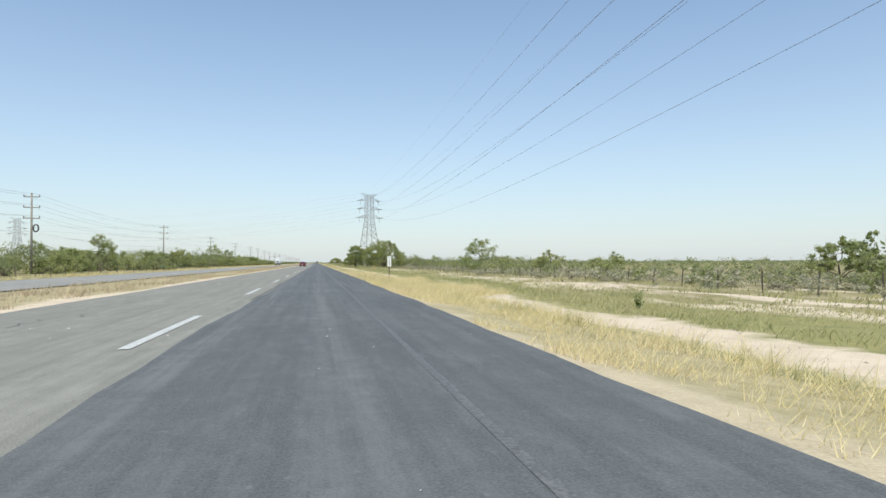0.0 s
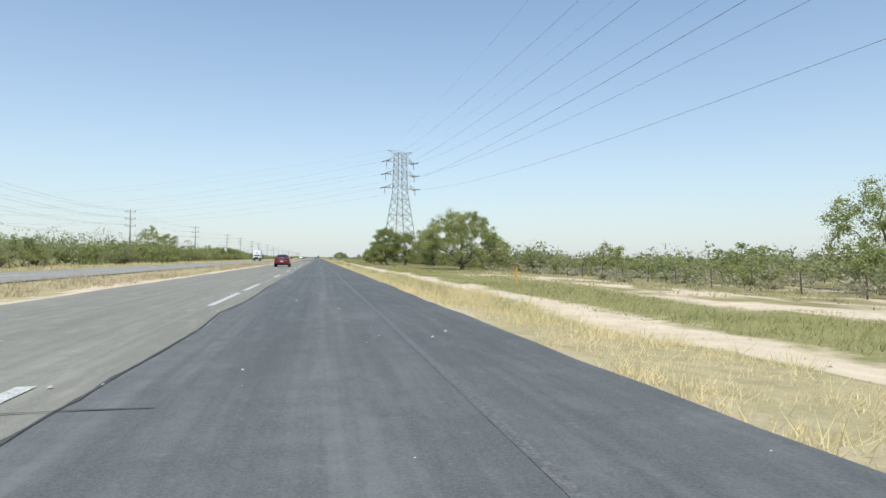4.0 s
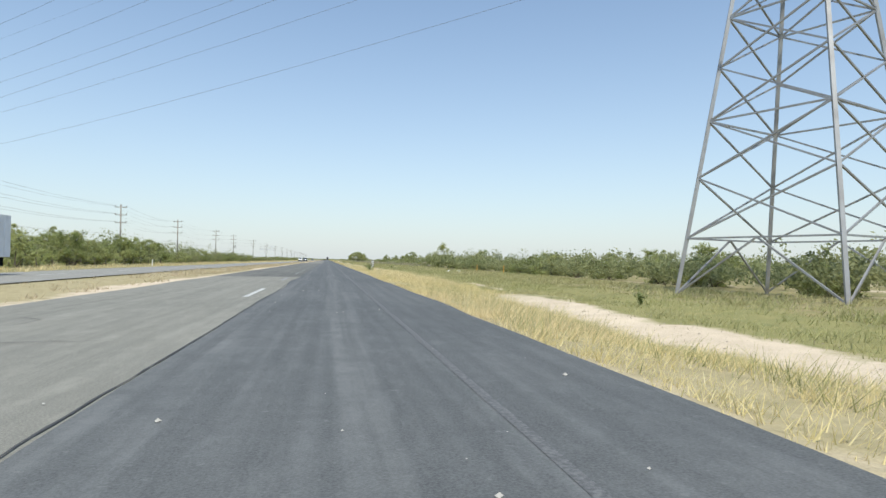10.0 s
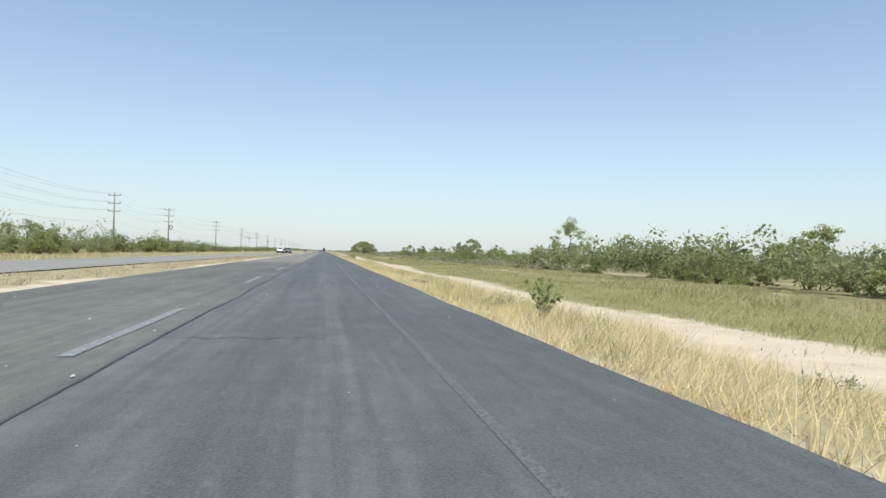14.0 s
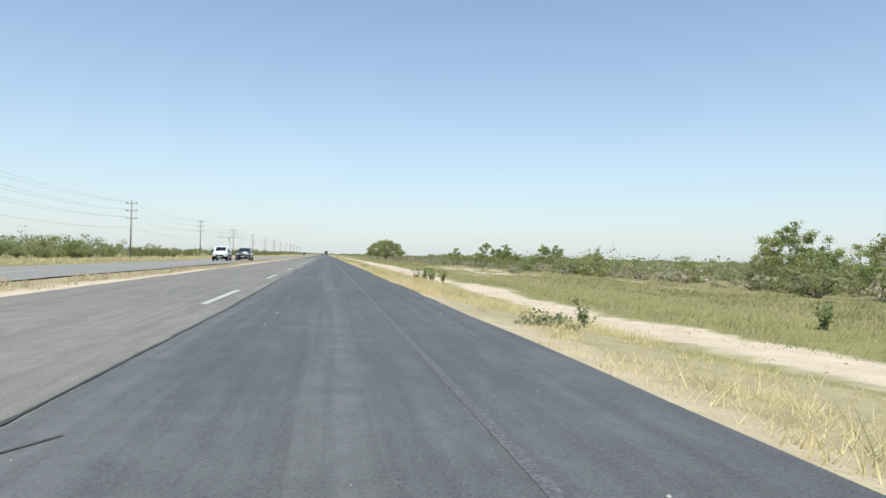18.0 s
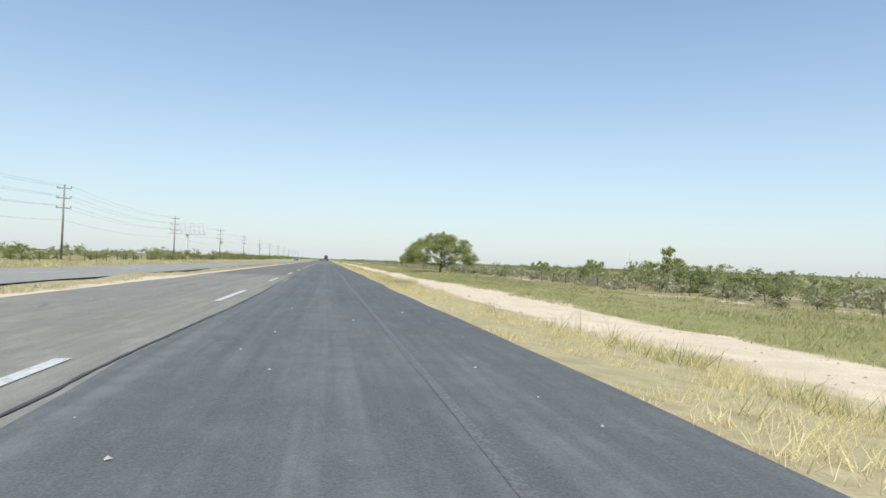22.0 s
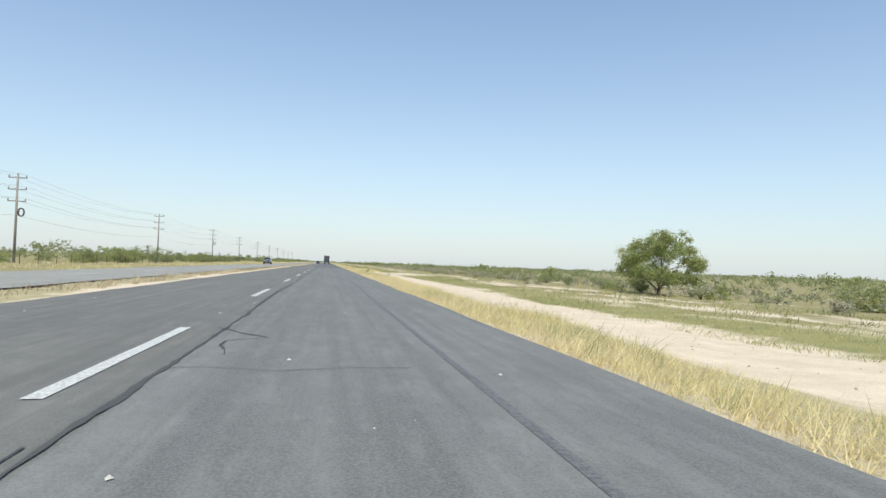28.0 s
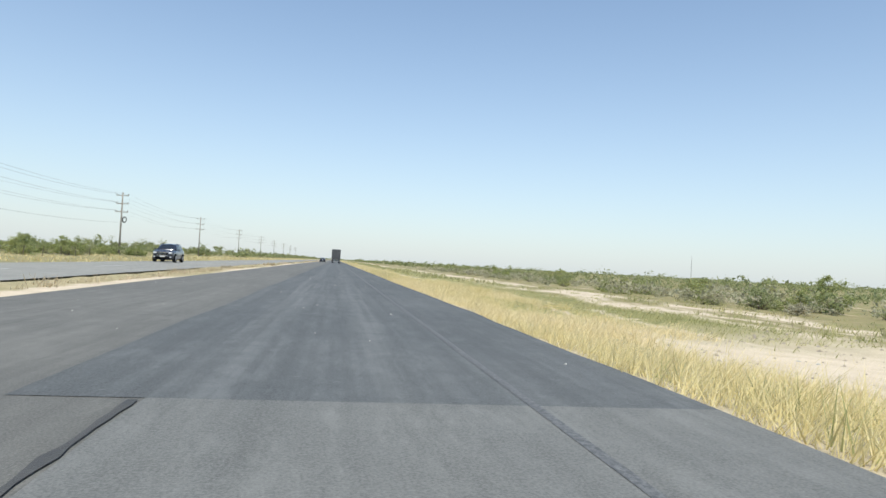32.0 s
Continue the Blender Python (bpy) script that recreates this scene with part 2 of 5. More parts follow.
M = {}
M["asphalt"] = asphalt_mat("asphalt", (0.232, 0.223, 0.192), (0.186, 0.181, 0.157), (0.168, 0.163, 0.146), [(-5.4, 0.42), (-3.7, 0.42)])
M["asphalt_new"] = asphalt_mat("asphalt_dark", (0.116, 0.120, 0.121), (0.074, 0.079, 0.082), (0.23, 0.235, 0.23), [(-1.45, 0.32), (0.2, 0.3)])
M["asphalt_far"] = asphalt_mat("asphalt_pale", (0.27, 0.26, 0.235), (0.225, 0.22, 0.2), (0.3, 0.29, 0.265), [(-14.6, 0.4), (-18.3, 0.4)])
M["asphalt_patched"] = asphalt_mat("asphalt_patched", (0.165, 0.162, 0.143), (0.068, 0.069, 0.066), (0.220, 0.215, 0.193), [(-5.4, 0.42), (-3.7, 0.42)])
M["asphalt_mid"] = asphalt_mat("asphalt_mid", (0.226, 0.213, 0.184), (0.172, 0.164, 0.145), (0.118, 0.114, 0.104), [(-5.6, 0.3), (-3.9, 0.3)])
M["asphalt_dusk"] = asphalt_mat("asphalt_dusk", (0.152, 0.147, 0.134), (0.105, 0.103, 0.096), (0.18, 0.175, 0.16), [(-5.4, 0.42), (-3.7, 0.42)])
M["asphalt_worn"] = asphalt_mat("asphalt_worn", (0.165, 0.165, 0.156), (0.127, 0.128, 0.123), (0.083, 0.085, 0.085), [(-0.9, 0.25), (0.75, 0.25)])
M["tar"] = plain_mat("tar", (0.05, 0.05, 0.05), (0.075, 0.074, 0.072), rough=0.8, scale=3, bump=0.5, dist=0.01)
M["paint"] = worn_paint_mat("lane_paint", (0.55, 0.55, 0.525), 0.26, 0.56)
M["paint_edge"] = worn_paint_mat("edge_line_paint", (0.24, 0.245, 0.24), 0.42, 0.82)
M["paint_worn"] = worn_paint_mat("worn_lane_paint", (0.42, 0.43, 0.42), 0.36, 0.72)
M["ground"] = ground_mat()
M["mesquite"] = leaf_mat("mesquite_leaves", (0.19, 0.23, 0.08), (0.305, 0.345, 0.125), (0.435, 0.46, 0.195), 0.55)
M["scrub"] = leaf_mat("scrub_leaves", (0.185, 0.215, 0.09), (0.27, 0.3, 0.135), (0.37, 0.39, 0.195), 0.55)
M["grey_scrub"] = leaf_mat("grey_scrub_leaves", (0.25, 0.245, 0.15), (0.34, 0.33, 0.21), (0.43, 0.41, 0.28), 0.35)
M["weed"] = leaf_mat("weed_leaves", (0.13, 0.18, 0.055), (0.2, 0.255, 0.085), (0.3, 0.33, 0.14))
M["herb"] = leaf_mat("herb_leaves", (0.2, 0.22, 0.11), (0.28, 0.29, 0.16), (0.36, 0.36, 0.22))
M["straw"] = leaf_mat("dry_grass_blades", (0.54, 0.44, 0.18), (0.69, 0.58, 0.28), (0.8, 0.7, 0.42), 0.4)
M["dry"] = leaf_mat("short_dry_grass_blades", (0.35, 0.28, 0.16), (0.47, 0.39, 0.24), (0.6, 0.51, 0.35), 0.3)
M["grass"] = leaf_mat("green_grass_blades", (0.25, 0.265, 0.1), (0.36, 0.36, 0.15), (0.5, 0.46, 0.24), 0.4)
M["bark"] = plain_mat("bark", (0.18, 0.145, 0.11), (0.1, 0.08, 0.06), rough=0.95, scale=6, fine=40, bump=0.6, dist=0.02)
M["pole_wood"] = plain_mat("weathered_pole", (0.3, 0.275, 0.24), (0.19, 0.175, 0.15), rough=0.9, scale=1.5, bump=0.4, dist=0.01)
M["post_wood"] = plain_mat("fence_post_wood", (0.13, 0.105, 0.08), (0.07, 0.055, 0.045), rough=0.95, bump=0.5, dist=0.01)
M["steel"] = plain_mat("galvanised_steel", (0.42, 0.42, 0.42), (0.3, 0.29, 0.285), rough=0.55, metal=0.6, scale=0.6)
M["cable"] = plain_mat("cable", (0.2, 0.205, 0.215), rough=0.6, metal=0.3, bump=0)
M["insulator"] = plain_mat("insulator", (0.1, 0.07, 0.06), rough=0.3)
M["black"] = plain_mat("black_plastic", (0.005, 0.006, 0.0065), rough=0.85, spec=0.05, bump=0.1, dist=0.001)
M["rubber"] = plain_mat("rubber", (0.02, 0.02, 0.021), (0.035, 0.034, 0.032), rough=0.8, bump=0.2, dist=0.002)
M["white_car"] = plain_mat("white_car_paint", (0.82, 0.82, 0.81), (0.76, 0.76, 0.75), rough=0.35, scale=2, bump=0, coat=0.7)
M["red_car"] = plain_mat("red_car_paint", (0.2, 0.006, 0.014), (0.16, 0.005, 0.011), rough=0.35, metal=0.25, scale=2, bump=0, coat=1.0)
M["dark_car"] = plain_mat("dark_blue_car_paint", (0.03, 0.034, 0.05), (0.022, 0.025, 0.036), rough=0.3, metal=0.3, scale=2, bump=0, coat=1.0)
M["window"] = plain_mat("tinted_glass", (0.02, 0.023, 0.028), rough=0.06, bump=0, spec=0.8)
M["lamp_red"] = plain_mat("red_lamp_lens", (0.06, 0.004, 0.007), rough=0.15, bump=0, coat=1.0)
M["lamp_clear"] = plain_mat("clear_lamp_lens", (0.7, 0.7, 0.7), rough=0.1, bump=0, coat=1.0)
M["chrome"] = plain_mat("chrome", (0.75, 0.75, 0.76), rough=0.15, metal=1.0, bump=0)
M["plate"] = plain_mat("plate_white", (0.75, 0.75, 0.73), rough=0.5, bump=0)
M["sign_white"] = plain_mat("sign_white", (0.8, 0.8, 0.78), (0.7, 0.7, 0.67), rough=0.45, bump=0.05)
M["sign_black"] = plain_mat("sign_black", (0.02, 0.02, 0.02), rough=0.5, bump=0)
M["orange"] = plain_mat("orange_post_paint", (0.8, 0.4, 0.06), (0.68, 0.32, 0.05), rough=0.6)
M["frame_white"] = plain_mat("white_frame_paint", (0.66, 0.67, 0.68), (0.55, 0.55, 0.55), rough=0.6)
M["concrete"] = plain_mat("concrete", (0.48, 0.46, 0.42), (0.38, 0.36, 0.33), rough=0.9, bump=0.4)
M["pebble"] = plain_mat("pebble_stone", (0.34, 0.29, 0.23), (0.24, 0.2, 0.16), rough=0.9)
M["dead"] = leaf_mat("dead_tuft_blades", (0.2, 0.16, 0.11), (0.3, 0.25, 0.18), (0.4, 0.34, 0.25), 0.1)
M["dark_door"] = plain_mat("dark_door_panel", (0.07, 0.072, 0.078), (0.05, 0.05, 0.055), rough=0.6, scale=1.5, bump=0.05)
M["box_white"] = plain_mat("white_box_panel", (0.74, 0.76, 0.78), (0.66, 0.68, 0.7), rough=0.5, scale=1.2, bump=0.05)


# ---- mesh helpers ----
def link_mesh(name, verts, faces, material, smooth=False):
    me = bpy.data.meshes.new(name)
    me.from_pydata([tuple(v) for v in verts], [], [tuple(f) for f in faces])
    me.materials.append(material)
    if smooth:
        me.shade_smooth()
    return new(name, me)


def np_mesh(name, verts, faces, material):
    """A mesh from arrays of corners and of three- or four-sided faces."""
    me = bpy.data.meshes.new(name)
    k = faces.shape[1]
    me.vertices.add(len(verts))
    me.vertices.foreach_set("co", np.ascontiguousarray(verts, dtype=np.float32).ravel())
    me.loops.add(faces.size)
    me.loops.foreach_set("vertex_index", np.ascontiguousarray(faces, dtype=np.int32).ravel())
    me.polygons.add(len(faces))
    me.polygons.foreach_set("loop_start", np.arange(0, faces.size, k, dtype=np.int32))
    me.update(calc_edges=True)
    me.materials.append(material)
    return me


def part(name, bm, material, parent=None, label="", smooth=False):
    """Links a bmesh as one mesh object under a thing or a part."""
    me = bpy.data.meshes.new(name)
    bmesh.ops.recalc_face_normals(bm, faces=bm.faces)
    bm.to_mesh(me)
    bm.free()
    me.materials.append(material)
    if smooth:
        me.shade_smooth()
    ob = new(name, me)
    ob.parent = parent
    return tagged(ob, label)


def thing(name, m, label, category, group="", kind=""):
    e = new(name)
    e.empty_display_size = 0.1
    e.matrix_world = m
    return tagged(e, label, category, group, kind)


def box(bm, x0, x1, y0, y1, z0, z1, bevel=0.0):
    r = bmesh.ops.create_cube(bm, size=1, matrix=Matrix.Translation(((x0 + x1) / 2, (y0 + y1) / 2, (z0 + z1) / 2)) @ Matrix.Diagonal((x1 - x0, y1 - y0, z1 - z0, 1)))
    if bevel:
        es = list({e for v in r["verts"] for e in v.link_edges})
        bmesh.ops.bevel(bm, geom=es, offset=bevel, segments=2, affect="EDGES", profile=0.6)
    return bm


def bar(bm, a, b, w, d=None, sides=4):
    """A straight bar from a to b, w thick."""
    a, b = Vector(a), Vector(b)
    n = (b - a).length
    rot = (b - a).to_track_quat("Z", "X").to_matrix().to_4x4()
    m = Matrix.Translation((a + b) / 2) @ rot @ pose(0, 0, 0, 0, 0, 45 if sides == 4 else 0)
    k = 0.7071 if sides == 4 else 0.5
    bmesh.ops.create_cone(bm, cap_ends=True, segments=sides, radius1=w * k, radius2=(d or w) * k, depth=n, matrix=m)
    return bm


def tube(pts, radii, sides=6):
    """Corners and faces of a tapering tube along pts."""
    pts = np.asarray(pts, float)
    vs, fs = [], []
    for i, (q, r) in enumerate(zip(pts, radii)):
        d = pts[min(i + 1, len(pts) - 1)] - pts[max(i - 1, 0)]
        d = d / (np.linalg.norm(d) + 1e-9)
        u = np.cross(d, (0.31, 0.95, 0.05))
        u /= np.linalg.norm(u) + 1e-9
        w = np.cross(d, u)
        for k in range(sides):
            a = 2 * math.pi * k / sides
            vs.append(q + r * (math.cos(a) * u + math.sin(a) * w))
    for i in range(len(pts) - 1):
        for k in range(sides):
            a, b = i * sides + k, i * sides + (k + 1) % sides
            fs.append((a, b, b + sides, a + sides))
    return np.array(vs), np.array(fs)


def strip_mesh(name, xs, ys, z, material, wob=0.0):
    """A flat sheet over a grid of xs and ys."""
    vs = [(x + (wob * (noise.noise((y * 0.13, k * 3.1, 0)) + 0.4 * noise.noise((y * 0.9, k * 2.7, 4))) if k in (0, len(xs) - 1) else 0), y, z) for y in ys for k, x in enumerate(xs)]
    n = len(xs)
    fs = [(j * n + i, j * n + i + 1, (j + 1) * n + i + 1, (j + 1) * n + i) for j in range(len(ys) - 1) for i in range(n - 1)]
    return link_mesh(name, vs, fs, material)


# ---- ground and roads ----
ROUTE = 1010.0      # the stretch of road that is passed
PROFILE = [(-4200, -0.5), (-60, -0.45), (-34, -0.4), (-28, -0.35), (-21.2, -0.12), (-20.2, -0.05), (-12.7, -0.05), (-12, -0.06), (-10.4, -0.12), (-8, -0.08), (-6.9, -0.045),
           (2.8, -0.045), (3.4, -0.1), (5, -0.3), (7.2, -0.6), (11, -0.66), (20, -0.62), (26, -0.75), (34, -0.95), (60, -1.1), (4200, -1.2)]
PROF_X, PROF_Z = [p[0] for p in PROFILE], [p[1] for p in PROFILE]


def lattice(i, j, seed):
    q = np.sin(i * 127.1 + j * 311.7 + seed * 74.7) * 43758.5453
    return 2 * (q - np.floor(q)) - 1


def field(x, y, seed=0):
    """Smooth noise between -1 and 1 over the plan, for arrays."""
    x, y = np.asarray(x, float), np.asarray(y, float)
    i, j = np.floor(x), np.floor(y)
    u, v = x - i, y - j
    u, v = u * u * (3 - 2 * u), v * v * (3 - 2 * v)
    a, b = lattice(i, j, seed), lattice(i + 1, j, seed)
    c, d = lattice(i, j + 1, seed), lattice(i + 1, j + 1, seed)
    return (a * (1 - u) + b * u) * (1 - v) + (c * (1 - u) + d * u) * v


def narrowing(y):
    """How far the opposite carriageway comes nearer along the way."""
    return np.interp(y, (360, 590), (0.0, 2.9))


def ground_z(x, y):
    """Height of the ground, for numbers or arrays."""
    x, y = np.asarray(x, float), np.asarray(y, float)
    x = x - narrowing(y) * np.clip((-8.2 - x) / 1.6, 0, 1)
    away = np.where(x > 0, np.clip((x - 3.2) / 3, 0, 1), np.clip((-7.4 - x) / 3, 0, 1))
    away = np.where((x > -21.4) & (x < -11.9), 0, away)
    return np.interp(x, PROF_X, PROF_Z) + away * 0.13 * (field(x * 0.3, y * 0.12) + 0.5 * field(x * 0.9, y * 0.6, 5))


def spaced(a, b, first, grow):
    out, step = [a], first
    while out[-1] < b:
        out.append(out[-1] + step)
        step *= grow
    return out


gx = [-x for x in reversed(spaced(24, 4200, 1.5, 1.25))] + [-22.4, -21.2, -20.2, -16.5, -12.7, -12, -11.5, -11, -10.6, -10.2, -9.85, -9.5, -9.1, -8.7, -8.2, -7.5, -6.9, -2, 2.8] + spaced(3.3, 18, 0.55, 1.02) + spaced(19, 4200, 1.6, 1.2)
gy = [-300, -150, -60, -20] + spaced(-10, ROUTE, 1.2, 1.0) + spaced(ROUTE + 4, 5800, 2.5, 1.06)
nx = len(gx)
GX, GY = np.meshgrid(gx, gy)
gv = np.stack([GX.ravel(), GY.ravel(), ground_z(GX, GY).ravel()], axis=1)
J, I = np.meshgrid(np.arange(len(gy) - 1), np.arange(nx - 1), indexing="ij")
g0 = (J * nx + I).ravel()
me = np_mesh("ground", gv, np.stack([g0, g0 + 1, g0 + nx + 1, g0 + nx], axis=1), M["ground"])
me.shade_smooth()
ground = tagged(new("ground", me), "dry plain of straw grass, pale sand and scrub soil", "ground", kind="structure")


def strip_rows(a, b):
    return [y for y in road_y if a < y < b]


road_y = [-80, -30, -5] + spaced(0, ROUTE, 1.5, 1.0) + spaced(ROUTE + 2, 4300, 3.0, 1.06)
for a, b, mat, lab in ((-80, 336, "asphalt", "worn pale grey asphalt passing lane of the highway"), (336, 470, "asphalt_patched", "passing lane with dark patched asphalt"),
                       (470, 690, "asphalt_mid", "worn grey asphalt passing lane with dark wheel tracks"), (690, 4300, "asphalt_dusk", "darker grey asphalt passing lane of the highway")):
    tagged(strip_mesh("road", [-6.95, -4.6, -1.6], [a] + strip_rows(a, b) + [b], 0.0, M[mat], 0.14), lab, "road", kind="structure")
for a, b, x, mat, lab in ((-80, 800, -1.79, "asphalt_new", "dark resurfaced asphalt driving lane with shoulder"), (800, 946, -1.79, "asphalt_worn", "grey worn asphalt driving lane with shoulder"),
                          (946, 4300, -2.75, "asphalt_new", "fresh dark asphalt over the driving lane and the lane line")):
    tagged(strip_mesh("road", [x, 0.5, 2.88], [a] + strip_rows(a, b) + [b], 0.005, M[mat], 0.16), lab, "road", kind="structure")
far_road = strip_mesh("road", [-20.3, -16.4, -12.6], road_y, 0.0, M["asphalt_far"], 0.2)
for v in far_road.data.vertices:
    v.co.x += float(narrowing(v.co.y))
tagged(far_road, "pale asphalt opposite carriageway beyond the grass median", "road", kind="structure")


# ---- road markings and tar ----
def marking(x, y0, y1, w, material, z, name, label):
    n = max(2, int((y1 - y0) / 1.0))
    vs, fs = [], []
    for k in range(n + 1):
        y = y0 + (y1 - y0) * k / n
        j = 0.012 * noise.noise((x, y * 2.0, 1))
        vs += [(x - w / 2 + j, y, z), (x + w / 2 + j, y, z)]
    fs = [(2 * k, 2 * k + 1, 2 * k + 3, 2 * k + 2) for k in range(n)]
    return tagged(link_mesh(name, vs, fs, material), label, "lane marking", kind="structure")


# the dashes were painted stretch by stretch, each with its own beginning
for y0, y1, first in ((-21, 66, 9.1), (66, 140, 13.2), (140, 236, 5.2), (236, 300, 8.4), (300, 500, 13.6), (500, 952, 3.6)):
    y = first + 15.0 * math.ceil((y0 - first) / 15.0)
    while y < y1 - 6:
        faded = 318 < y < 520
        tagged(marking(-2.38, y, y + 5.5, 0.16, M["paint_worn" if faded else "paint"], 0.009, "lane_marking", "faded white dash between the two lanes" if faded else "white painted dash between the two lanes"), group="lane dashes")
        y += 15.0
for k in range(8):
    marking(1.22, -40 + 150 * k, 110 + 150 * k, 0.09, M["paint_edge"], 0.009, "edge_line", "faint worn white edge line beside the shoulder")
for k in range(-1, 72):
    tagged(marking(-16.4 + float(narrowing(7 + 15.0 * k)), 5 + 15.0 * k, 10 + 15.0 * k, 0.15, M["paint"], 0.005, "lane_marking", "white painted dash on the opposite carriageway"), group="lane dashes")


def tar_line(pts, w, name="tar_seam", z=0.012):
    """A ragged strip of sealing tar along pts."""
    fine = []
    for (ax, ay), (bx, by) in zip(pts, pts[1:]):
        n = max(2, int(math.hypot(bx - ax, by - ay) / 0.2))
        fine += [(ax + (bx - ax) * k / n, ay + (by - ay) * k / n) for k in range(n)]
    fine.append(pts[-1])
    vs, fs = [], []
    for k, (x, y) in enumerate(fine):
        px, py = fine[max(k - 1, 0)]
        qx, qy = fine[min(k + 1, len(fine) - 1)]
        d = math.hypot(qx - px, qy - py) or 1
        nx_, ny_ = -(qy - py) / d, (qx - px) / d
        j = 0.9 * w * noise.noise((x * 1.7, y * 1.1, 8))
        h = w * (0.3 + 0.9 * abs(noise.noise((x * 3, y * 3.4, 2))) + 0.3 * noise.noise((x * 5, y * 0.5, 7)))
        vs += [(x + nx_ * (j - h), y + ny_ * (j - h), z), (x + nx_ * (j + h), y + ny_ * (j + h), z)]
        if k:
            fs.append((2 * k - 2, 2 * k - 1, 2 * k + 1, 2 * k))
    return tagged(link_mesh(name, vs, fs, M["tar"]), "black sealing tar in a crack of the asphalt", "tar seam", kind="structure")


rt = random.Random(3)
for a, b, w in ((20, 160, 0.036), (160, 262, 0.042), (262, 340, 0.024), (340, 470, 0.03), (470, 690, 0.036), (684, 830, 0.034), (822, 946, 0.055)):
    pts, y = [], a
    while y < b:
        pts.append((-1.82 + rt.uniform(-0.09, 0.09), y))
        y += rt.uniform(2.5, 9)
    tar_line(pts, w)
# cracks across the lanes, some of them crooked
y = 11.6
while y < 1000:
    kind = rt.random()
    if kind < 0.45:
        x0, x1 = -6.7 + 1.5 * rt.random(), -2.6 - 0.8 * rt.random()
    elif kind < 0.8:
        x0, x1 = -1.8, rt.uniform(-0.8, 0.9)
    else:
        x0, x1 = -4.6 + rt.random(), rt.uniform(-1.2, 0.4)
    n = rt.randint(6, 12)
    tar_line([(x0 + (x1 - x0) * k / n, y + rt.uniform(-0.14, 0.14)) for k in range(n + 1)], rt.uniform(0.012, 0.024))
    if rt.random() < 0.5:
        c = rt.choice((-1.6, -1.4, -3.6, -5.2))
        tar_line([(c + 0.12 * k * rt.uniform(-1, 1) + rt.uniform(-0.1, 0.1), y + 1.0 + 0.45 * k) for k in range(rt.randint(5, 10))], rt.uniform(0.012, 0.024))
    y += rt.uniform(5, 15) if y < 340 else rt.uniform(9, 26)
tar_line([(-6.7, 164.5), (-5.8, 165.8), (-5.1, 167.0), (-4.0, 167.6), (-3.2, 169.5), (-3.5, 171)], 0.035)
tar_line([(-7.0, 187.5), (-6.1, 189), (-5.6, 192.5), (-4.3, 193), (-3.8, 191), (-4.4, 190)], 0.03)
tar_line([(-6.3, 219), (-5.4, 221), (-5.2, 226), (-4.2, 231)], 0.035)

# flakes of gravel lying on the lane
n = 2600
px, py, ps = (np.random.default_rng(4).uniform(-6.8, 2.8, n), np.random.default_rng(5).uniform(0, 980, n), 0.006 + 0.024 * np.random.default_rng(6).random(n) ** 3)
ring = np.array([(math.cos(a), 1.4 * math.sin(a), 0) for a in (0.2, 1.5, 2.9, 4.4)] + [(0, 0, 0.8)])
gvs = (np.stack([px, py, np.full(n, 0.012)], axis=1)[:, None, :] + ring[None] * ps[:, None, None]).reshape(-1, 3)
base = (np.arange(n) * 5)[:, None]
gfs = np.stack([np.concatenate([base + i, base + (i + 1) % 4, base + 4], axis=1) for i in range(4)], axis=1).reshape(-1, 3)
tagged(new("gravel", np_mesh("gravel", gvs, gfs, M["concrete"])), "loose pale gravel flakes scattered on the asphalt", "gravel", kind="stuff")

# ---- grass ----
rng = np.random.default_rng(11)


def lush(x, y):
    """Uneven growth along the verges."""
    return 0.5 + 0.9 * field(x * 0.3, y * 0.07, 3) + 0.6 * field(x * 1.0, y * 0.5, 6)


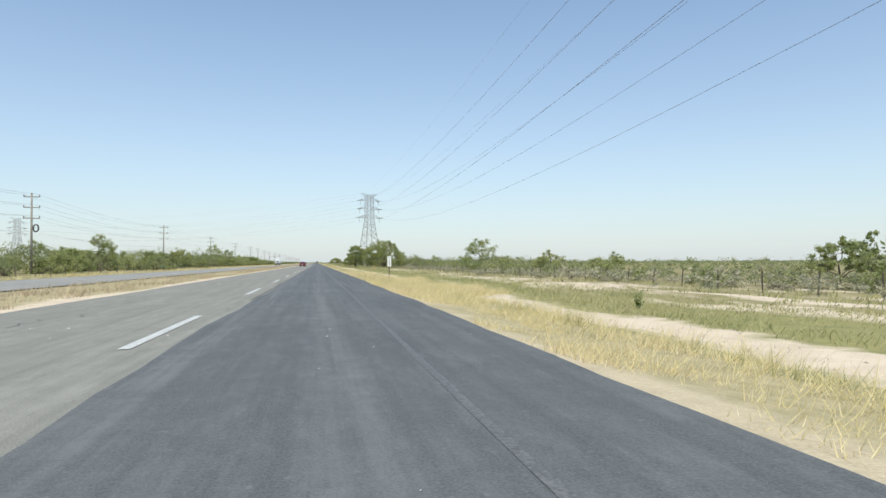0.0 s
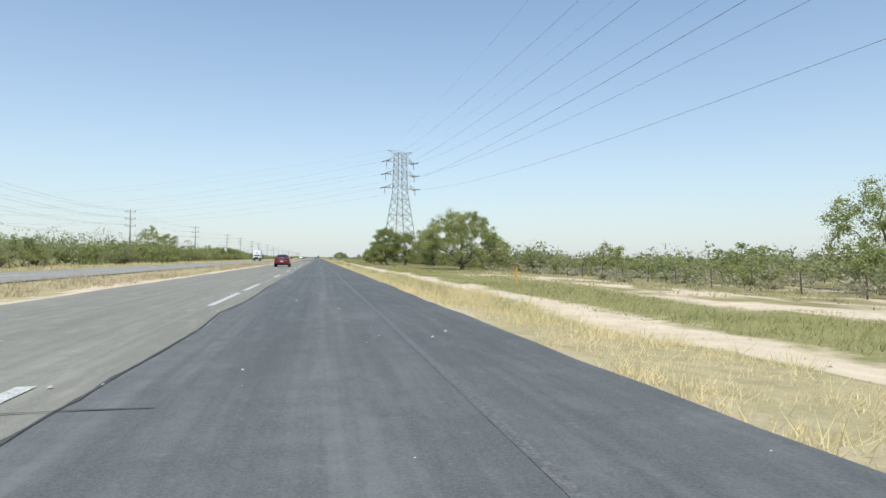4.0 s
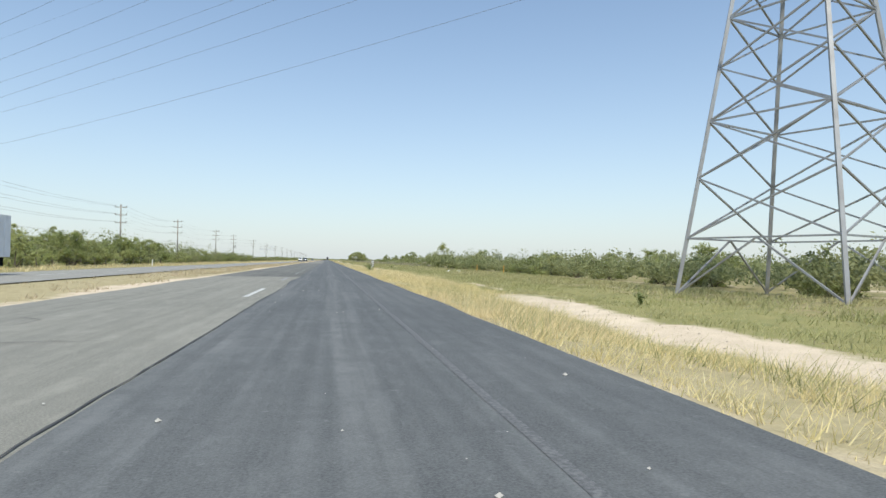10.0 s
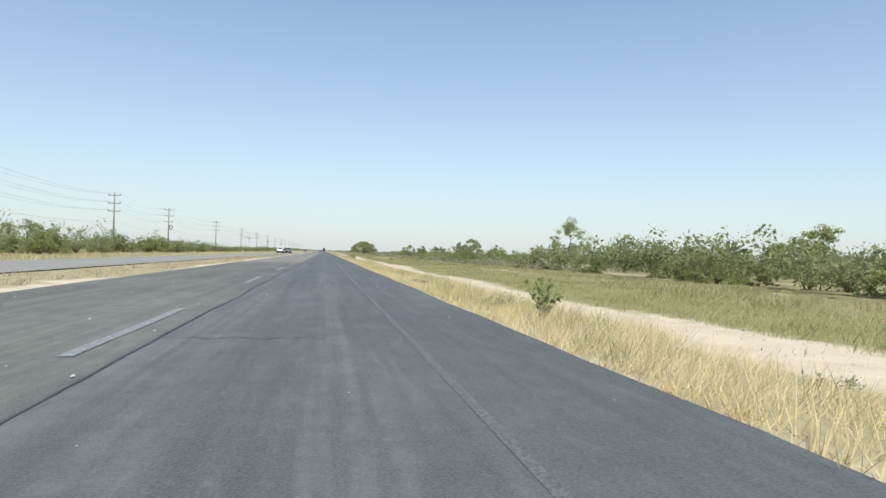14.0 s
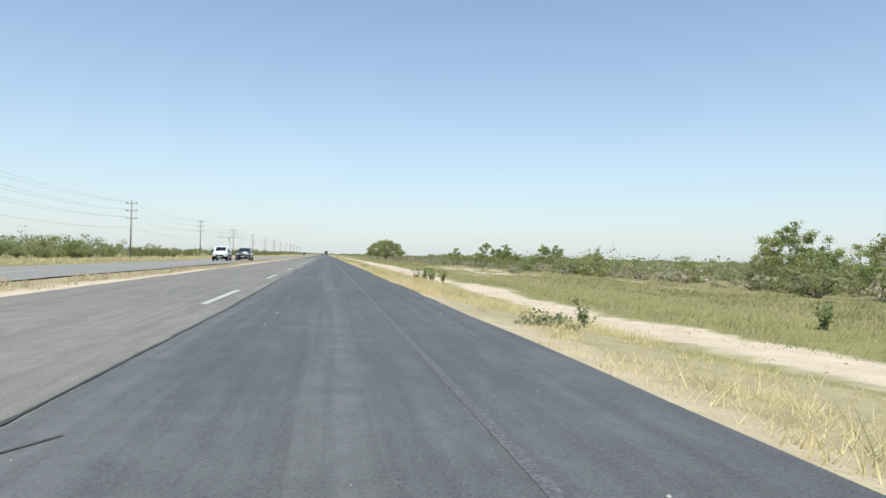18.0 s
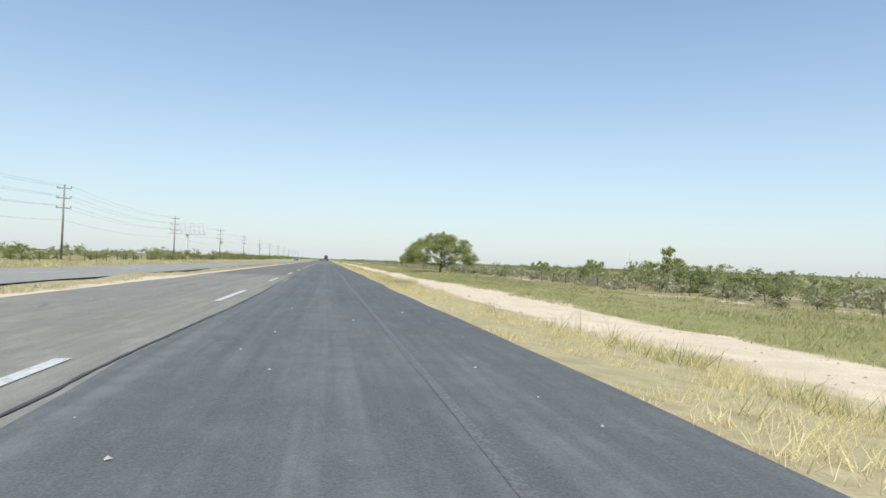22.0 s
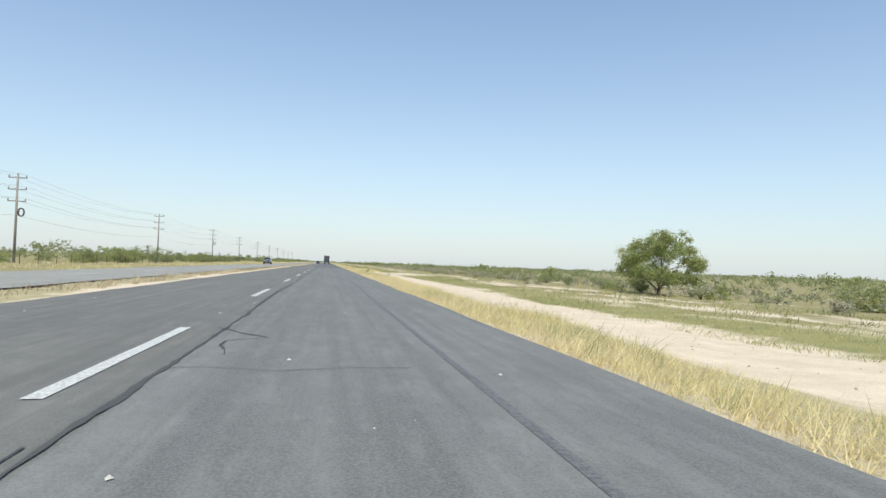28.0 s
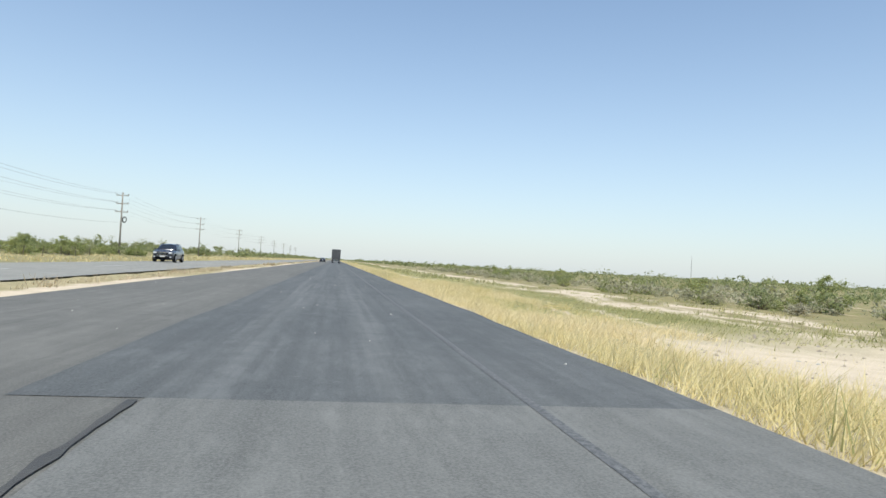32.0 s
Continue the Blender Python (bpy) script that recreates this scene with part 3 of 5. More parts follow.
def blades(n, xr, yr, h, w, lean, thin=0.0, tuft=1, spread=0.14, grow=None):
    """Corners of three-cornered, leaning blades in tufts that stand on the ground; fewer where growth is poor."""
    m = max(1, n // tuft)
    xs = np.repeat(rng.uniform(*xr, m), tuft) + (rng.normal(0, spread, m * tuft) if tuft > 1 else 0)
    ys = np.repeat(rng.uniform(*yr, m), tuft) + (rng.normal(0, spread, m * tuft) if tuft > 1 else 0)
    tall = np.repeat(0.6 + 0.7 * rng.random(m), tuft)
    xs = np.maximum(xs, xr[0])
    g = lush(xs, ys)
    keep = g >= thin + 0.25 * rng.random(len(xs))
    keep &= ~((xs < -12.3 + narrowing(ys)) & (xs > -20.8 + narrowing(ys)))      # the carriageway
    keep &= ~((ys > 926) & (ys < 958) & (xs > 6.9 + 0.5 * np.sin(ys)) & (xs < 17.4)) | (rng.random(len(xs)) < 0.03)      # the bare flat
    keep &= ~((ys > 592) & (ys < 920) & (xs > 6.3 + 0.4 * np.sin(0.3 * ys)) & (xs < 10.9)) | (rng.random(len(xs)) < 0.05)      # the wide track
    xs, ys, tall, g = xs[keep], ys[keep], tall[keep], g[keep]
    n = len(xs)
    hh = tall * h * (0.45 + 0.6 * rng.random(n)) * np.minimum(1.25, 0.55 + 0.6 * g)
    if grow:
        hh = hh * np.interp(ys, *zip(*grow))
    a, ww = rng.random(n) * math.pi, w * (0.6 + 0.8 * rng.random(n))
    z = ground_z(xs, ys) - 0.02
    lx, ly = rng.normal(0.25, 0.5, n) * lean * hh, rng.normal(0, 0.5, n) * lean * hh
    c, s = ww * np.cos(a), ww * np.sin(a)
    v = np.stack([np.stack([xs - c, ys - s, z], 1), np.stack([xs + c, ys + s, z], 1), np.stack([xs + lx, ys + ly, z + hh], 1)], axis=1).reshape(-1, 3)
    return v, np.arange(len(v)).reshape(-1, 3)


def grass(name, sets, material, label):
    vs, fs, k = [], [], 0
    for v, f in sets:
        vs.append(v)
        fs.append(f + k)
        k += len(v)
    ob = new(name, np_mesh(name, np.concatenate(vs), np.concatenate(fs), material))
    return tagged(ob, label, "grass", kind="stuff")


# how high the straw stands along the verge
STRAW = [(0, 1.0), (25, 1.3), (60, 1.45), (75, 0.8), (150, 0.75), (230, 0.7), (320, 0.8), (335, 1.5), (395, 1.5), (430, 0.9), (530, 0.9), (640, 0.7), (840, 0.7), (860, 1.1), (905, 0.9), (930, 1.3), (1000, 1.3)]
grass("verge_grass", [
    blades(500000, (3.15, 6.9), (-2, ROUTE), 0.4, 0.0055, 1.2, -0.4, 30, 0.2, STRAW),
    blades(50000, (3.05, 7.1), (850, 1000), 0.42, 0.007, 1.2, -2.0, 20, 0.22),
    blades(40000, (3.05, 6.9), (690, 860), 0.24, 0.007, 1.0, -2.0, 16, 0.2),
    blades(20000, (6.2, 10.5), (34, 66), 0.5, 0.009, 1.0, -0.3, 20, 0.2),
    blades(24000, (6.2, 9.2), (326, 396), 0.5, 0.009, 1.0, -0.1, 20, 0.2),
    blades(26000, (6.2, 10.5), (954, ROUTE), 0.5, 0.009, 1.0, -0.3, 20, 0.2),
    blades(80000, (2.9, 3.5), (-2, ROUTE), 0.24, 0.008, 0.9, -0.1, 12, 0.08, STRAW),
    blades(24000, (3.0, 7.2), (ROUTE, 1400), 0.6, 0.07, 0.6, 0.05),
    blades(8000, (3.0, 8.0), (1400, 2200), 0.65, 0.18, 0.6)], M["straw"], "tall dry straw-yellow grass along the road verge")
grass("green_grass", [
    blades(110000, (3.3, 6.6), (-2, ROUTE), 0.42, 0.0075, 1.0, 0.45, 22, 0.2),
    blades(260000, (11.0, 17.2), (0, ROUTE), 0.27, 0.014, 1.2, -0.8, 14, 0.4),
    blades(34000, (9.9, 11.3), (0, 586), 0.25, 0.012, 1.2, -0.5, 14, 0.3),
    blades(26000, (16.6, 24), (488, 590), 0.34, 0.022, 1.0, -0.6, 14, 0.3),
    blades(40000, (16.6, 23), (640, 822), 0.32, 0.022, 1.0, -0.6, 14, 0.3),
    blades(60000, (16.0, 28), (195, 485), 0.42, 0.022, 1.0, -0.6, 14, 0.3),
    blades(22000, (7.0, 11.2), (326, 398), 0.28, 0.01, 1.0, 0.1, 18, 0.22),
    blades(80000, (16.6, 29), (0, ROUTE), 0.3, 0.028, 1.0, 0.1, 12, 0.25),
    blades(9000, (11.0, 17.0), (ROUTE, 1700), 0.45, 0.12, 0.6)], M["grass"], "yellow-green grass between the sandy track and the scrub")
grass("median_grass", [
    blades(110000, (-12.4, -7.9), (4, ROUTE), 0.3, 0.013, 1.0, -0.1, 14, 0.16),
    blades(9000, (-12.4, -7.8), (ROUTE, 1800), 0.3, 0.14, 0.6)], M["dry"], "short dry grass on the median between carriageways")
grass("roadside_grass", [
    blades(50000, (-38, -18.4), (20, ROUTE + 60), 0.5, 0.03, 0.8, 0.05, 10, 0.3),
    blades(9000, (-38, -20.9), (ROUTE + 60, 1800), 0.6, 0.14, 0.7)], M["straw"], "dry grass strip beyond the opposite carriageway")

# pebbles on the bare ground
n = 7000
pr = np.random.default_rng(8)
px = np.where(pr.random(n) < 0.7, pr.uniform(7.0, 11.0, n), pr.uniform(15.5, 26, n))
py, ps = pr.uniform(2, ROUTE, n), pr.uniform(0.012, 0.05, n)
ring = np.array([(math.cos(a), math.sin(a), -0.1) for a in (0.3, 1.4, 2.7, 3.9, 5.1)] + [(0, 0, 0.6)])
pvs = (np.stack([px, py, ground_z(px, py)], axis=1)[:, None, :] + ring[None] * ps[:, None, None]).reshape(-1, 3)
base = (np.arange(n) * 6)[:, None]
pfs = np.stack([np.concatenate([base + i, base + (i + 1) % 5, base + 5], axis=1) for i in range(5)], axis=1).reshape(-1, 3)
n = 2600
cx, cy, cs = pr.normal(7.1, 0.35, n), pr.uniform(2, ROUTE, n), pr.uniform(0.03, 0.1, n)
flat = pr.random(n) < 0.16      # some lie all over the bare flat
cx, cy = np.where(flat, pr.uniform(7, 18, n), cx), np.where(flat, pr.uniform(924, 962, n), cy)
keep = (field(cx * 0.2, cy * 0.06, 12) > 0.0) | flat
cx, cy, cs = cx[keep], cy[keep], cs[keep]
n = len(cx)
cvs = (np.stack([cx, cy, ground_z(cx, cy)], axis=1)[:, None, :] + ring[None] * cs[:, None, None] * pr.uniform(0.7, 1.3, (n, 6, 1))).reshape(-1, 3)
base = (np.arange(n) * 6)[:, None]
cfs = np.stack([np.concatenate([base + i, base + (i + 1) % 5, base + 5], axis=1) for i in range(5)], axis=1).reshape(-1, 3)
tagged(new("clods", np_mesh("clods", cvs, cfs, M["pebble"])), "brown earth clods along the edge of the track", "clods", kind="stuff")
tagged(new("pebbles", np_mesh("pebbles", pvs, pfs, M["pebble"])), "small stones strewn over the bare sand", "pebbles", kind="stuff")
grass("dead_tufts", [blades(14000, (6.9, 11.2), (2, ROUTE), 0.12, 0.01, 1.0, 0.55), blades(20000, (15.5, 27), (10, ROUTE), 0.16, 0.016, 1.0, 0.4)], M["dead"], "small grey-brown dead tufts on the bare sand")

# ---- trees and scrub ----
def flake_quads(r, p, out, size, loose=0.7):
    """Four-cornered leaf flakes at p whose faces look roughly along out."""
    n = len(p)
    nrm = out + loose * r.normal(size=(n, 3)) + np.array((0, 0, 0.25))
    nrm /= np.linalg.norm(nrm, axis=1)[:, None] + 1e-9
    u = np.cross(nrm, r.normal(size=(n, 3)))
    u /= np.linalg.norm(u, axis=1)[:, None] + 1e-9
    w = np.cross(nrm, u)
    s = (size * (0.5 + r.random(n)))[:, None]
    return np.stack([p - u * s, p + w * s * 0.5, p + u * s, p - w * s * 0.5], axis=1).reshape(-1, 3)


def leaf_cloud(r, centres, radius, count, size, core=12, core_size=0.2):
    """Leaf clumps: large flakes in the heart of each clump, many small ones round them, denser on the upper side."""
    vs = []
    for m, s, reach, power in ((core, core_size, 0.7, 0.6), (count, size, 0.95, 0.75)):
        n = len(centres) * m
        c, rad = np.repeat(np.asarray(centres), m, axis=0), np.repeat(np.asarray(radius), m)
        d = r.normal(size=(n, 3))
        d /= np.linalg.norm(d, axis=1)[:, None]
        p = c + d * (reach * rad * r.random(n) ** power)[:, None] * np.array((1, 1, 0.8))
        vs.append(flake_quads(r, p, d, np.full(n, s)))
    v = np.concatenate(vs)
    return v, np.arange(len(v)).reshape(-1, 4)


def crown_points(r, height, width, base, count, pad, skew=0.0):
    """Places of leaf clumps in a lobed dome that hangs down at its rim, thick at the outside, with gaps between the boughs."""
    ph = r.random(6) * 2 * math.pi

    def lobes(a, t):
        return 0.5 * np.sin(3 * a + ph[0]) + 0.4 * np.sin(5 * a + ph[1] + 4 * t) + 0.35 * np.sin(8 * a + ph[2] - 7 * t)

    lobe_count, out = max(12, count // 5), []
    while len(out) < lobe_count:
        a, t = r.random() * 2 * math.pi, r.random() ** (0.95 if base > 0.02 else 1.35)
        wob = float(lobes(a, t))
        rim = (width / 2 - 1.2 * pad) * (1 - t ** (2.3 if width > 12 else 1.7)) ** 0.55 * min(1.0, 0.85 + 0.7 * t) * (0.94 + 0.12 * wob)
        q = rim * (1 - 0.25 * r.random()) if r.random() < 0.82 else rim * math.sqrt(r.random())
        if base > 0.02 and t < 0.3 and q < 0.45 * rim:
            continue
        z = (base * height + (pad if base > 0.02 else 0.35 * pad) + (height * (1 - base) - 2.4 * pad) * t) * (1 + 0.05 * wob)
        p = (q * math.cos(a) + skew * width * (1 - t), q * math.sin(a), z)
        if all(math.dist(p, o) > 0.55 * width / math.sqrt(lobe_count) for o in out) or r.random() < 0.15:
            out.append(p)
    big = np.repeat(np.array(out), -(-count // lobe_count), axis=0)[:count]
    d = r.normal(size=(len(big), 3))
    d /= np.linalg.norm(d, axis=1)[:, None]
    out = big + d * (0.6 * width / math.sqrt(lobe_count)) * np.array((1, 1, 0.72)) * r.random((len(big), 1)) ** 0.5
    out[:, 2] = np.maximum(out[:, 2], 0.5 * pad)
    return out


def bough(p, q, r, rise, bends=4):
    """A crooked line from p to q that rises first and then leans out."""
    p, q = np.asarray(p, float), np.asarray(q, float)
    mid = (p + q) / 2 + np.array((0, 0, rise * np.linalg.norm(q - p)))
    far = np.linalg.norm(q - p)
    return [(1 - t) ** 2 * p + 2 * t * (1 - t) * mid + t * t * q + (r.normal(0, 0.035 * far, 3) if 0 < t < 1 else 0) for t in np.linspace(0, 1, bends + 1)]


def limbs(r, clumps, height, stems, trunk, lean, thick, twigs):
    """A mesquite's wood: a short trunk, crooked boughs to the outer clumps, branches off them, twigs to all clumps."""
    vs, fs, k = [], [], 0
    nodes, girth = [], []

    def add(pts, r0, r1, sides):
        nonlocal k
        radii = [r0 + (r1 - r0) * i / (len(pts) - 1) for i in range(len(pts))]
        v, f = tube(pts, radii, sides)
        vs.append(v)
        fs.append(f + k)
        k += len(v)
        for p, g in zip(pts[2:], radii[2:]):
            nodes.append(p)
            girth.append(g)

    top = np.array((lean * height * trunk, 0.0, height * trunk))
    if trunk:
        add([(0, 0, -0.3), (0.03, 0.02, 0.02 * height), top * (0.6, 1, 0.6), top], thick * 1.6, thick * 1.1, 8)
    order, far = [int(np.argmax(clumps[:, 2]))], None
    while len(order) < min(len(clumps), stems * 2 + 22):
        d = np.linalg.norm(clumps - clumps[order[-1]], axis=1)
        far = d if far is None else np.minimum(far, d)
        order.append(int(np.argmax(far)))
    for i, c in enumerate(order[:stems * 2]):
        foot = top if trunk else np.array((0.15 * math.cos(i), 0.15 * math.sin(i), -0.1))
        add(bough(foot, clumps[c], r, 0.22, 6), thick * (0.6 if i < stems else 0.4), thick * 0.08, 6)
    for c in order[stems * 2:]:
        near = int(np.argmin(np.linalg.norm(np.array(nodes) - clumps[c], axis=1)))
        add(bough(nodes[near], clumps[c], r, 0.12, 4), max(0.02, girth[near] * 0.7), 0.012, 5)
    at, g = np.array(nodes), np.array(girth)
    for c in clumps if twigs else ():
        near = int(np.argmin(np.linalg.norm(at - c, axis=1) + 2.0 * (at[:, 2] > c[2] + 0.5)))
        add(bough(at[near], c, r, 0.1, 2), min(0.03, g[near] * 0.8), 0.008, 3)
    return np.concatenate(vs), np.concatenate(fs)


def make_tree(name, seed, height, width, stems, clumps, count, size, label, at=None, trunk=0.0, lean=0.0, base=0.2, core=14, core_size=0.13, clump=0.07, category="tree", twigs=True):
    r = np.random.default_rng(seed)
    c = crown_points(r, height, width, base, clumps, clump * width, 0.02 * lean)
    v, f = limbs(r, c, height, stems, trunk, lean, 0.022 * height, twigs)
    root = thing(name, at or Matrix.Identity(4), label, category)
    tr = new("trunk", np_mesh("trunk", v, f, M["bark"]))
    tr.parent = root
    lv, lf = leaf_cloud(r, c, np.full(len(c), clump * width) * r.uniform(0.7, 1.35, len(c)), count, size, core, core_size)
    lv[:, 2] = np.maximum(lv[:, 2], 0.2)
    cr = new("crown", np_mesh("crown", lv, lf, M["mesquite"]))
    cr.parent = root
    return root


def make_shrub(name, seed, height, width, count, size, label, material, lumps=11):
    r = np.random.default_rng(seed)
    root = thing(name, Matrix.Identity(4), label, "shrub")
    a = r.random(lumps) * 2 * math.pi
    q = r.random(lumps) ** 0.6 * width * 0.42
    z = height * (0.12 + 0.6 * r.random(lumps)) * (1 - 0.45 * (q / (width * 0.5)) ** 2)
    c = np.stack([q * np.cos(a), q * np.sin(a), z], axis=1)
    vs, fs, k = [], [], 0
    for p in c:
        tv, tf = tube([(0, 0, -0.05), p * (0.35, 0.35, 0.5), p], [0.03 * height, 0.022 * height, 0.01 * height], 4)
        vs.append(tv)
        fs.append(tf + k)
        k += len(tv)
    st = new("wood", np_mesh("wood", np.concatenate(vs), np.concatenate(fs), M["bark"]))
    st.parent = root
    lv, lf = leaf_cloud(r, c, r.uniform(0.2, 0.34, lumps) * width, count, size, 30, 0.032 * width)
    lv[:, 2] = np.maximum(lv[:, 2], 0.02)
    cr = new("crown", np_mesh("crown", lv, lf, M[material]))
    cr.parent = root
    return root


def put_at(x, y, turn=0, s=1.0, sink=0.05):
    return Matrix.Translation((x, y, ground_z(x, y) - sink)) @ pose(0, 0, 0, 0, 0, turn)


def clone(src, x, y, turn, s, sz=None, label=""):
    o = copy_thing(src, put_at(x, y, turn))
    o.scale = (s, s, sz or s)
    return tagged(o, label)


# the single trees that stand out along the road: place, height, width of crown, boughs, clumps, trunk's share of the height, lean, foot of the crown
TREES = [(21.8, 217, 10.0, 17.6, 6, 460, 0.1, 0.1, 0.03, "large spreading mesquite tree beside the sandy track"),
         (15.8, 271, 9.7, 9.8, 4, 210, 0.17, -0.3, 0.25, "tall mesquite tree with a forked trunk"),
         (20.3, 274, 8.9, 11.0, 4, 240, 0.17, 0.2, 0.05, "mesquite tree grown together with its neighbour"),
         (16.4, 292, 6.9, 9.6, 4, 170, 0.1, 0.0, 0.08, "mesquite tree growing near the pylon"),
         (25.7, 262.8, 7.9, 9.4, 4, 130, 0.22, -0.4, 0.36, "open mesquite tree with a bent trunk"),
         (14.5, 287.4, 5.6, 8.4, 5, 150, 0.12, -0.7, 0.08, "round dense mesquite tree leaning over the track"),
         (21.0, 767.4, 7.9, 16.8, 6, 420, 0.13, 0.2, 0.13, "lone wide mesquite tree beside the sandy track"),
         (29.1, 877.8, 6.2, 10.4, 5, 190, 0.08, 0.0, 0.12, "mesquite tree at the edge of the low scrub"),
         (39.5, 157, 8.6, 11.5, 4, 140, 0.1, 0.2, 0.12, "open-crowned mesquite tree on the scrub plain"),
         (38.5, 43, 4.4, 5.4, 3, 60, 0.2, 0.3, 0.3, "thin-leaved small tree behind the wire fence"),
         (41.8, 43.5, 4.3, 4.4, 3, 60, 0.1, 0.0, 0.15, "bushy small tree behind the wire fence"),
         (-41.8, 139, 7.6, 9.0, 4, 120, 0.0, 0.0, 0.1, "dark green tree at the edge of the scrub belt"),
         (-38.6, 199, 6.4, 8.4, 4, 110, 0.0, 0.0, 0.1, "broad green tree beneath the power line"),
         (-45.6, 311, 10.2, 11.5, 4, 150, 0.1, 0.0, 0.1, "tall green tree beneath the power line"),
         (-38, 296, 8.2, 9.4, 4, 120, 0.1, 0.0, 0.1, "round green tree beside the opposite carriageway"),
         (37.5, 508, 8.4, 9.0, 4, 110, 0.05, 0.0, 0.15, "tall mesquite tree standing out of the scrub"),
         (33.5, 560.5, 6.0, 8.0, 4, 110, 0.0, 0.0, 0.1, "broad mesquite tree at the edge of the scrub"),
         (34.0, 572, 5.4, 8.0, 4, 110, 0.0, 0.0, 0.1, "low mesquite tree at the edge of the scrub"),
         (40.5, 645, 5.6, 6.8, 3, 90, 0.2, 0.2, 0.25, "mesquite tree with an open trunk in grey brush"),
         (37.8, 667, 5.2, 6.4, 3, 90, 0.1, 0.0, 0.15, "mesquite tree behind an orange marker post"),
         (32.0, 659.5, 5.2, 6.4, 4, 90, 0.0, 0.0, 0.1, "bushy mesquite tree at the scrub edge"),
         (36, 712, 5.0, 5.6, 3, 80, 0.1, 0.0, 0.15, "small mesquite tree among grey brush"),
         (35.3, 750.5, 3.2, 3.6, 3, 50, 0.1, 0.0, 0.15, "small round tree standing in low scrub"),
         (40.5, 742, 3.8, 5.0, 3, 60, 0.2, 0.2, 0.25, "small spreading tree standing in low scrub")]
for k, (x, y, h, w, st, cl, tk, ln, bs, lab) in enumerate(TREES):
    near = k < 8
    make_tree("tree", 40 + k, h, w, st, cl, 190 if near else 100, 0.055 if near else 0.062, lab, put_at(x, y, 0 if ln else 37 * k), tk, ln, bs, 44 if near else 26, 0.1 if near else 0.11, 0.05 if w > 12 else 0.075)

# further trees of the same kinds, standing out of the scrub
LEFT_GROWTH = [(-50, 1.05), (150, 1.15), (190, 1.35), (440, 1.35), (500, 1.2), (640, 0.85), (735, 0.58), (900, 0.62), (1000, 0.75), (1500, 0.7)]
RIGHT_GROWTH = [(-50, 0.8), (150, 0.9), (205, 0.95), (330, 1.1), (500, 1.15), (570, 1.15), (620, 0.95), (700, 0.85), (760, 0.72), (1100, 0.72)]
kinds = [make_tree("tree", 90 + k, 5.0, 6.0, 4, 84, 62, 0.068, "small mesquite tree standing out of the scrub", base=0.06, core=16, core_size=0.105, clump=0.09, twigs=False) for k in range(5)]
rtr = random.Random(77)
fresh = list(kinds)
for k in range(170):
    y = -10 + 1250 * rtr.random()
    if k % 3 == 0:
        g = float(np.interp(y, *zip(*RIGHT_GROWTH)))
        x = rtr.uniform(34, 36 + 60 * rtr.random())
    else:
        y = 90 + 430 * rtr.random() if k % 3 == 1 else y
        g = float(np.interp(y, *zip(*LEFT_GROWTH))) * 1.02
        x = rtr.uniform(-54, -39.5)
    q = rtr.uniform(0.75, 1.12) * g
    m = put_at(x, y, rtr.uniform(0, 360))
    if fresh:
        o = fresh.pop()
        o.matrix_world = m
    else:
        o = copy_thing(rtr.choice(kinds), m)
    o.scale = (q * 1.3, q * 1.3, q)
    o.location.z -= 0.6 * q

bush_kinds = [make_tree("bush", 120 + k, 3.2, 4.6, 5, 64, 46, 0.062, "dense green thorn bush at the edge of the thicket", base=0.0, core=14, core_size=0.1, clump=0.1, category="shrub", twigs=False) for k in range(4)]
fresh = list(bush_kinds)
for k in range(280):
    y = -10 + 1120 * rtr.random()
    if k % 5 < 3:
        g = float(np.interp(y, *zip(*RIGHT_GROWTH))) * rtr.uniform(0.6, 1.15)
        x = rtr.uniform(29.5, 38)
    else:
        g = float(np.interp(y, *zip(*LEFT_GROWTH))) * rtr.uniform(0.9, 1.5)
        x = rtr.uniform(-46, -38)
    m = put_at(x, y, rtr.uniform(0, 360))
    if fresh:
        o = fresh.pop()
        o.matrix_world = m
    else:
        o = copy_thing(rtr.choice(bush_kinds), m)
    o.scale = (g * 1.2, g * 1.2, g)
    o.location.z -= 0.12 * g

shrub_kinds = [make_shrub("shrub", 70 + k, 2.2, 3.2, 110, 0.06, "green thorn shrub standing on the plain", "scrub") for k in range(4)]
grey_kinds = [make_shrub("shrub", 80 + k, 0.9, 1.7, 110, 0.05, "low grey-leaved shrub on bare sandy soil", "grey_scrub", 9) for k in range(3)]


